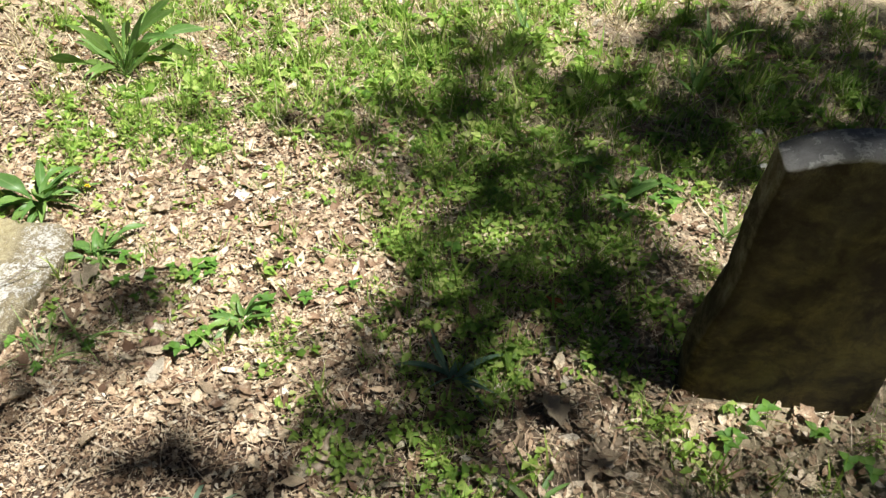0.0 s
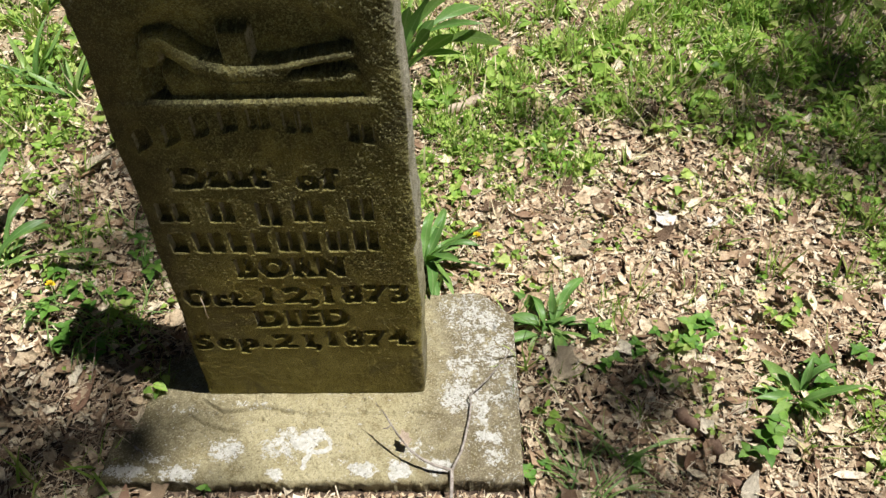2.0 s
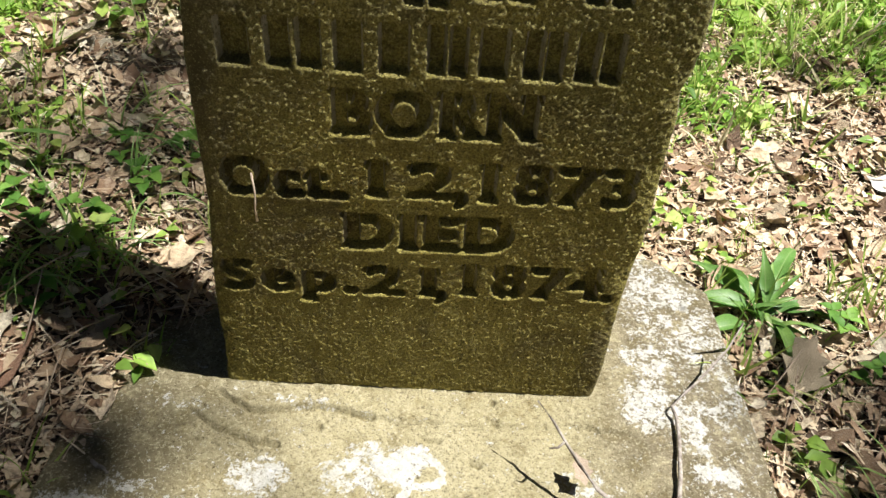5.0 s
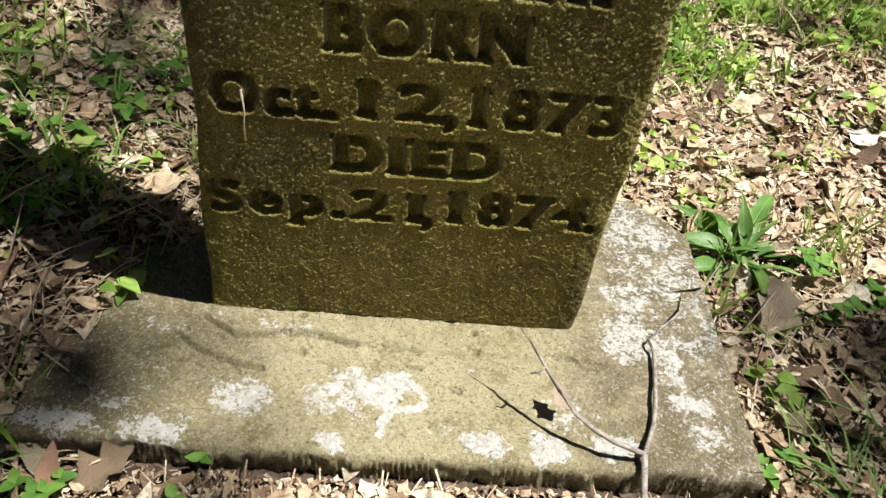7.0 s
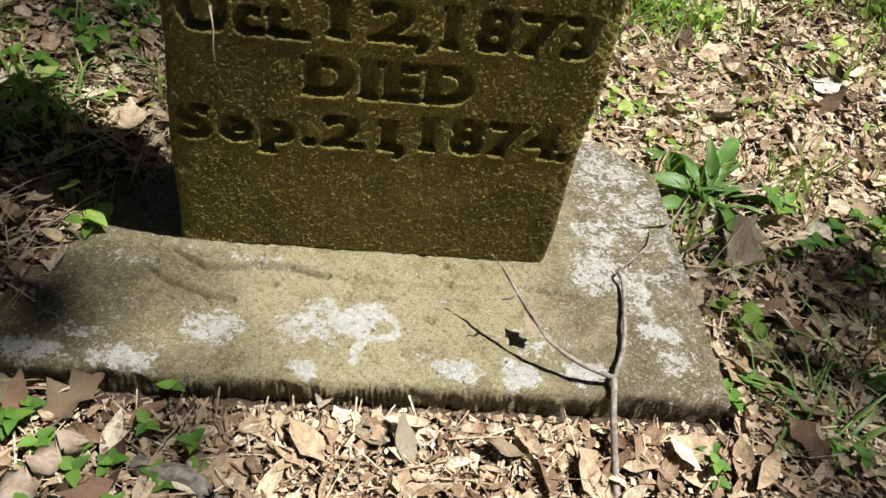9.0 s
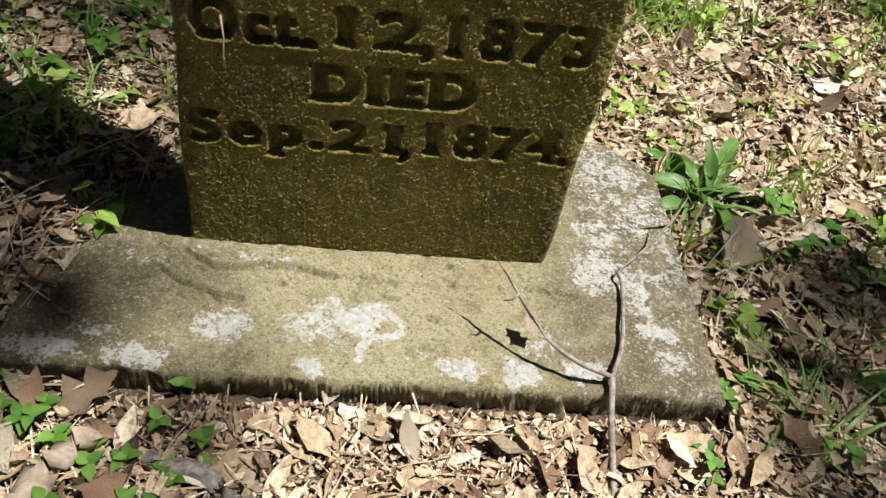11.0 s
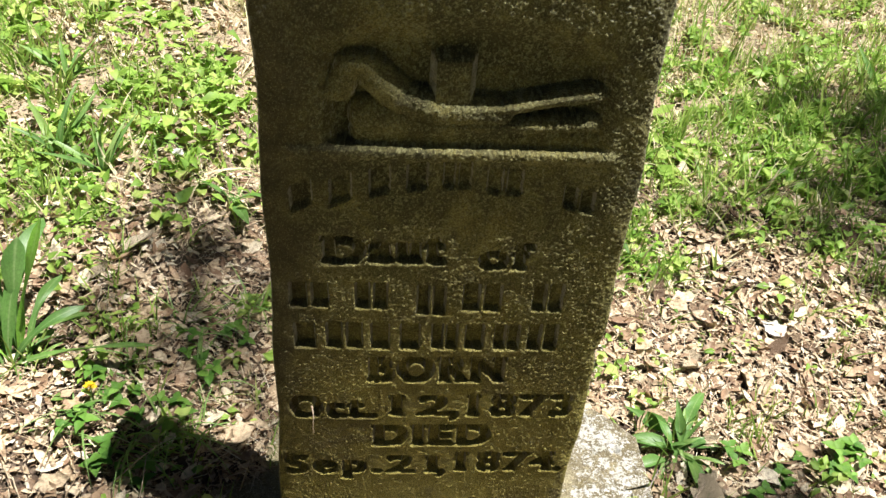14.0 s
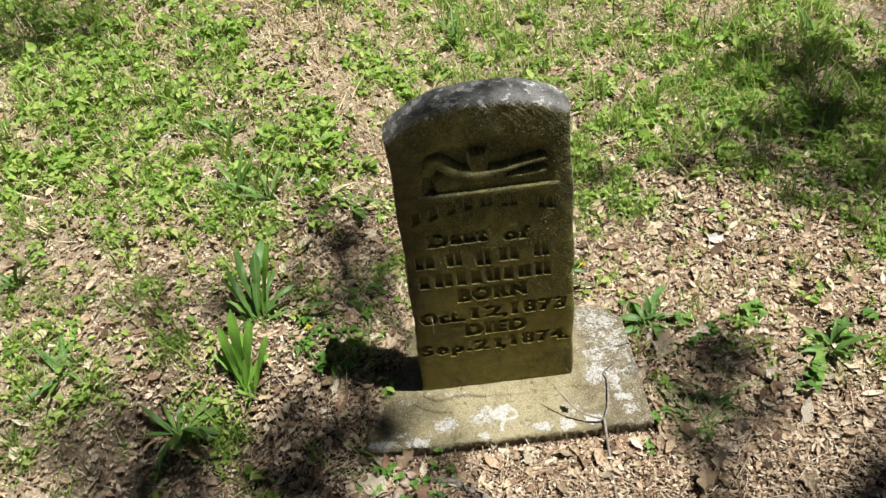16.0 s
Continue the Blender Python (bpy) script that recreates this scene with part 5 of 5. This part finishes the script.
scatter("dry_straw", straw, np.zeros(len(x), int), lay(x, y, rng.uniform(0.02, 0.085, len(x)), 0.15, rng.uniform(0.004, 0.014, len(x))), M_LITTER, "thin dry stalks and needles among the leaves", "straw")


def blade_shapes():
    out = []
    for b, w in ((0.25, 0.020), (0.7, 0.022), (1.2, 0.018), (0.5, 0.03)):
        v, f, yy, zz = [], [], 0.0, 0.0
        for i in range(5):
            t = i / 4
            if i:
                a = 1.35 - b * t ** 1.2
                yy += 0.25 * math.cos(a)
                zz += 0.25 * math.sin(a)
            ww = w * (1 - t ** 1.6) + 0.001
            v += [(-ww, yy, zz), (ww, yy, zz)]
            if i:
                k = 2 * i
                f += [(k - 2, k - 1, k + 1), (k - 2, k + 1, k)]
        out.append((v, f))
    return out


blades = blade_shapes()
cx, cy = spots(3500, lambda x, y: greenness(x, y) * (1 - 0.45 * ease((0.2 - x) / 0.4) * ease((y - 0.4) / 0.4)), 0.3)
n = rng.integers(5, 15, len(cx))
x, y = np.repeat(cx, n) + rng.normal(0, 0.012, n.sum()), np.repeat(cy, n) + rng.normal(0, 0.012, n.sum())
size = np.repeat(rng.uniform(0.028, 0.085, len(cx)) * (1 + 0.5 * ease((cy - 0.5) / 0.8)), n) * rng.uniform(0.6, 1.2, n.sum())
scatter("grass", blades, rng.integers(0, 4, len(x)), lay(x, y, size, 0.30, -0.002, rng.uniform(0.8, 1.5, len(x))), M_GRASS, "short uneven green and yellowing grass blades", "grass")
weed = []
for b in (0.3, 0.8, -0.2):
    v, f = leaf_shape("ovate", 4, b, 0.5)
    weed.append((v, f))
cx, cy = spots(2200, lambda x, y: ease((y - 0.35) / 0.8) * (0.45 + 0.4 * rough_noise(3.7 * x, 4.1 * y, 9.0)), 0.0)
n = rng.integers(6, 16, len(cx))
x, y = np.repeat(cx, n) + rng.normal(0, 0.02, n.sum()), np.repeat(cy, n) + rng.normal(0, 0.02, n.sum())
scatter("dry_grass", blades, rng.integers(0, 4, len(x)), lay(x, y, rng.uniform(0.03, 0.10, len(x)), 0.75, 0.0, rng.uniform(0.8, 1.5, len(x))), M_STRAW, "pale dead grass lying on the far ground", "grass")
cx, cy = spots(4100, lambda x, y: greenness(x, y) * (1 - 0.5 * ease((y - 0.5) / 0.4)), 0.3)
n = rng.integers(5, 13, len(cx))
x, y = np.repeat(cx, n) + rng.normal(0, 0.013, n.sum()), np.repeat(cy, n) + rng.normal(0, 0.013, n.sum())
size = np.repeat(rng.uniform(0.008, 0.024, len(cx)) * (1 + 1.1 * ease((cy - 0.4) / 0.8)), n) * rng.uniform(0.7, 1.3, n.sum())
scatter("low_weeds", weed, rng.integers(0, 3, len(x)), lay(x, y, size, 0.34, rng.uniform(0.004, 0.034, len(x)), rng.uniform(0.6, 1.2, len(x))), M_WEED, "low small-leaved green weeds and bedstraw", "weeds")


broad = []
for b in (0.5, 0.9, -0.2):
    v, f = leaf_shape("ovate", 5, b, 0.35, 0.0, 0.3, 0.2)
    broad.append((v, f))
cx, cy = spots(1300, lambda x, y: ease((-0.15 - x) / 0.3) * ease((y - 0.45) / 0.3) * (0.04 + 0.94 * (rough_noise(3.1 * x, 3.4 * y, 1.0) > 0.15)) * (x > -2.2), 0.0)
n = rng.integers(5, 12, len(cx))
x, y = np.repeat(cx, n) + rng.normal(0, 0.028, n.sum()), np.repeat(cy, n) + rng.normal(0, 0.028, n.sum())
size = np.repeat(rng.uniform(0.018, 0.048, len(cx)), n) * rng.uniform(0.7, 1.3, n.sum())
scatter("leafy_weeds", broad, rng.integers(0, 3, len(x)), lay(x, y, size, 0.34, rng.uniform(0.006, 0.070, len(x)), rng.uniform(0.5, 1.0, len(x))), M_WEED, "leafy broad-leaved green weeds on the bank", "weeds")


# ---------------------------------------------------------------- the trees that shade the ground
def shade_tree(x, y, boughs, seed, label):
    """A tree beside the plot; its boughs hang over the ground and dapple it. boughs: x, y, half-length, half-width of the shade."""
    tree = thing("shade_tree", label, "tree", on_ground(x, y), "shade trees")
    base, g = Vector(tree.matrix_basis.translation), random.Random(seed)
    trunk = [Vector((0, 0, -0.1)), Vector((0.02, 0, 1.6)), Vector((-0.05, 0.05, 4.8)), Vector((-0.02, 0.05, 7.8)), Vector((0.05, 0.1, 10.8))]
    v, f = tube(trunk, [0.26, 0.20, 0.17, 0.13, 0.06], 12)
    part("trunk", mesh_of("trunk", v, f, M_TRUNK, True), tree)
    lv, lf = leaf_shape("ovate", 4, 0.4, 0.2)
    O = []
    for sx, sy, rx, ry, *thin in boughs:
        h = 8.8 + g.uniform(-0.8, 0.8)
        c = Vector((sx, sy, 0)) + SUN * (h / SUN.z)
        for _ in range(int((1.0 * thin[0] if thin else 1.55) * math.pi * rx * ry / 0.0031)):
            r, a = math.sqrt(g.random()) * g.uniform(0.8, 1.2), g.uniform(0, 6.283)
            O.append(c + Vector((rx * r * math.cos(a), ry * r * math.sin(a), g.uniform(-0.15, 0.15))) - base)
        start = trunk[2].lerp(trunk[4], g.uniform(0.15, 0.95))
        end = c - base
        mid = start.lerp(end, 0.5) + Vector((0, 0, 0.4))
        v, f = tube([start, mid, end], [0.035, 0.012, 0.003], 6)
        part("limb", mesh_of("limb", v, f, M_TRUNK, True), tree)
    O = np.array([tuple(o) for o in O])
    n = len(O)
    size = rng.uniform(0.06, 0.12, n)
    rot = turns(rng.uniform(0, 6.283, n), rng.normal(0, 0.5, n), rng.normal(0, 0.5, n), np.stack([size, size, size], -1))
    crown = scatter("crown", [(lv, lf)], np.zeros(n, int), (rot, O), M_CROWN, "open crown of green leaves with gaps", "")
    crown.parent = tree


shade_tree(9.4, 0.6, ((0.80, -0.40, 0.22, 0.09, 1.6), (0.93, -0.31, 0.14, 0.09, 1.5), (0.42, -0.34, 0.14, 0.07, 0.6), (1.22, -0.10, 0.20, 0.18, 1.8), (1.66, 0.10, 0.14, 0.20, 1.5), (1.36, 0.36, 0.26, 0.20), (1.45, 0.12, 0.20, 0.16), (2.0, 0.93, 0.34, 0.24, 1.9), (1.95, 1.45, 0.35, 0.22, 1.6), (2.35, 1.15, 0.3, 0.3, 1.8), (1.62, 1.02, 0.28, 0.20, 1.5),
                      (2.15, 1.62, 0.36, 0.18), (2.62, 1.55, 0.36, 0.36), (0.44, 0.80, 0.10, 0.06, 0.6), (1.0, 0.56, 0.14, 0.12), (1.08, 0.83, 0.26, 0.18), (0.80, 0.76, 0.14, 0.10, 0.7),
                      (1.15, 1.30, 0.22, 0.14), (1.60, 0.72, 0.18, 0.14), (1.60, 0.10, 0.16, 0.12), (2.2, 0.15, 0.22, 0.5), (2.5, 0.8, 0.3, 0.4), (0.50, 0.0, 0.13, 0.13, 1.9), (0.54, -0.14, 0.14, 0.09, 1.0), (1.35, 1.05, 0.28, 0.18, 0.9), (1.2, 0.98, 0.2, 0.14, 0.7), (1.33, -0.22, 0.13, 0.08, 1.2), (1.50, -0.16, 0.08, 0.05), (1.95, -0.30, 0.30, 0.10, 1.3), (1.75, -0.55, 0.5, 0.16), (1.05, -0.42, 0.2, 0.07, 0.4), (1.45, 0.62, 0.24, 0.15), (1.75, 0.85, 0.2, 0.14), (1.25, 0.15, 0.14, 0.11), (1.42, -0.12, 0.15, 0.09, 1.2), (0.47, -0.24, 0.10, 0.06, 1.0), (1.18, -0.27, 0.18, 0.11, 1.2), (1.52, -0.30, 0.2, 0.09, 1.6), (1.80, -0.24, 0.24, 0.10, 0.9), (1.55, 0.25, 0.16, 0.12, 1.2), (1.62, 0.38, 0.14, 0.12, 1.2), (2.05, 0.66, 0.2, 0.14, 1.3), (1.85, 1.2, 0.3, 0.15, 1.2), (1.28, 0.62, 0.14, 0.10, 1.0), (1.95, -0.18, 0.16, 0.07, 0.6)), 11, "tall broadleaf tree with spreading boughs over the plot")
shade_tree(-5.0, 1.2, ((-1.80, 1.85, 0.30, 0.22, 1.2), (-0.40, 0.53, 0.20, 0.11, 1.0), (-0.87, -0.12, 0.20, 0.11, 1.7), (-0.60, -0.19, 0.28, 0.10, 0.9), (-0.34, 0.20, 0.13, 0.16, 1.3), (-0.30, 0.45, 0.14, 0.12, 0.8), (-0.24, -0.23, 0.18, 0.07, 0.9), (-0.33, -0.03, 0.13, 0.16, 1.4), (-0.50, -0.13, 0.20, 0.10, 0.9), (-0.52, 0.31, 0.2, 0.13, 0.8), (-0.42, -0.27, 0.22, 0.08, 0.8), (-0.85, 0.30, 0.2, 0.12, 0.5)), 12, "broadleaf tree with thin boughs reaching over the bank")
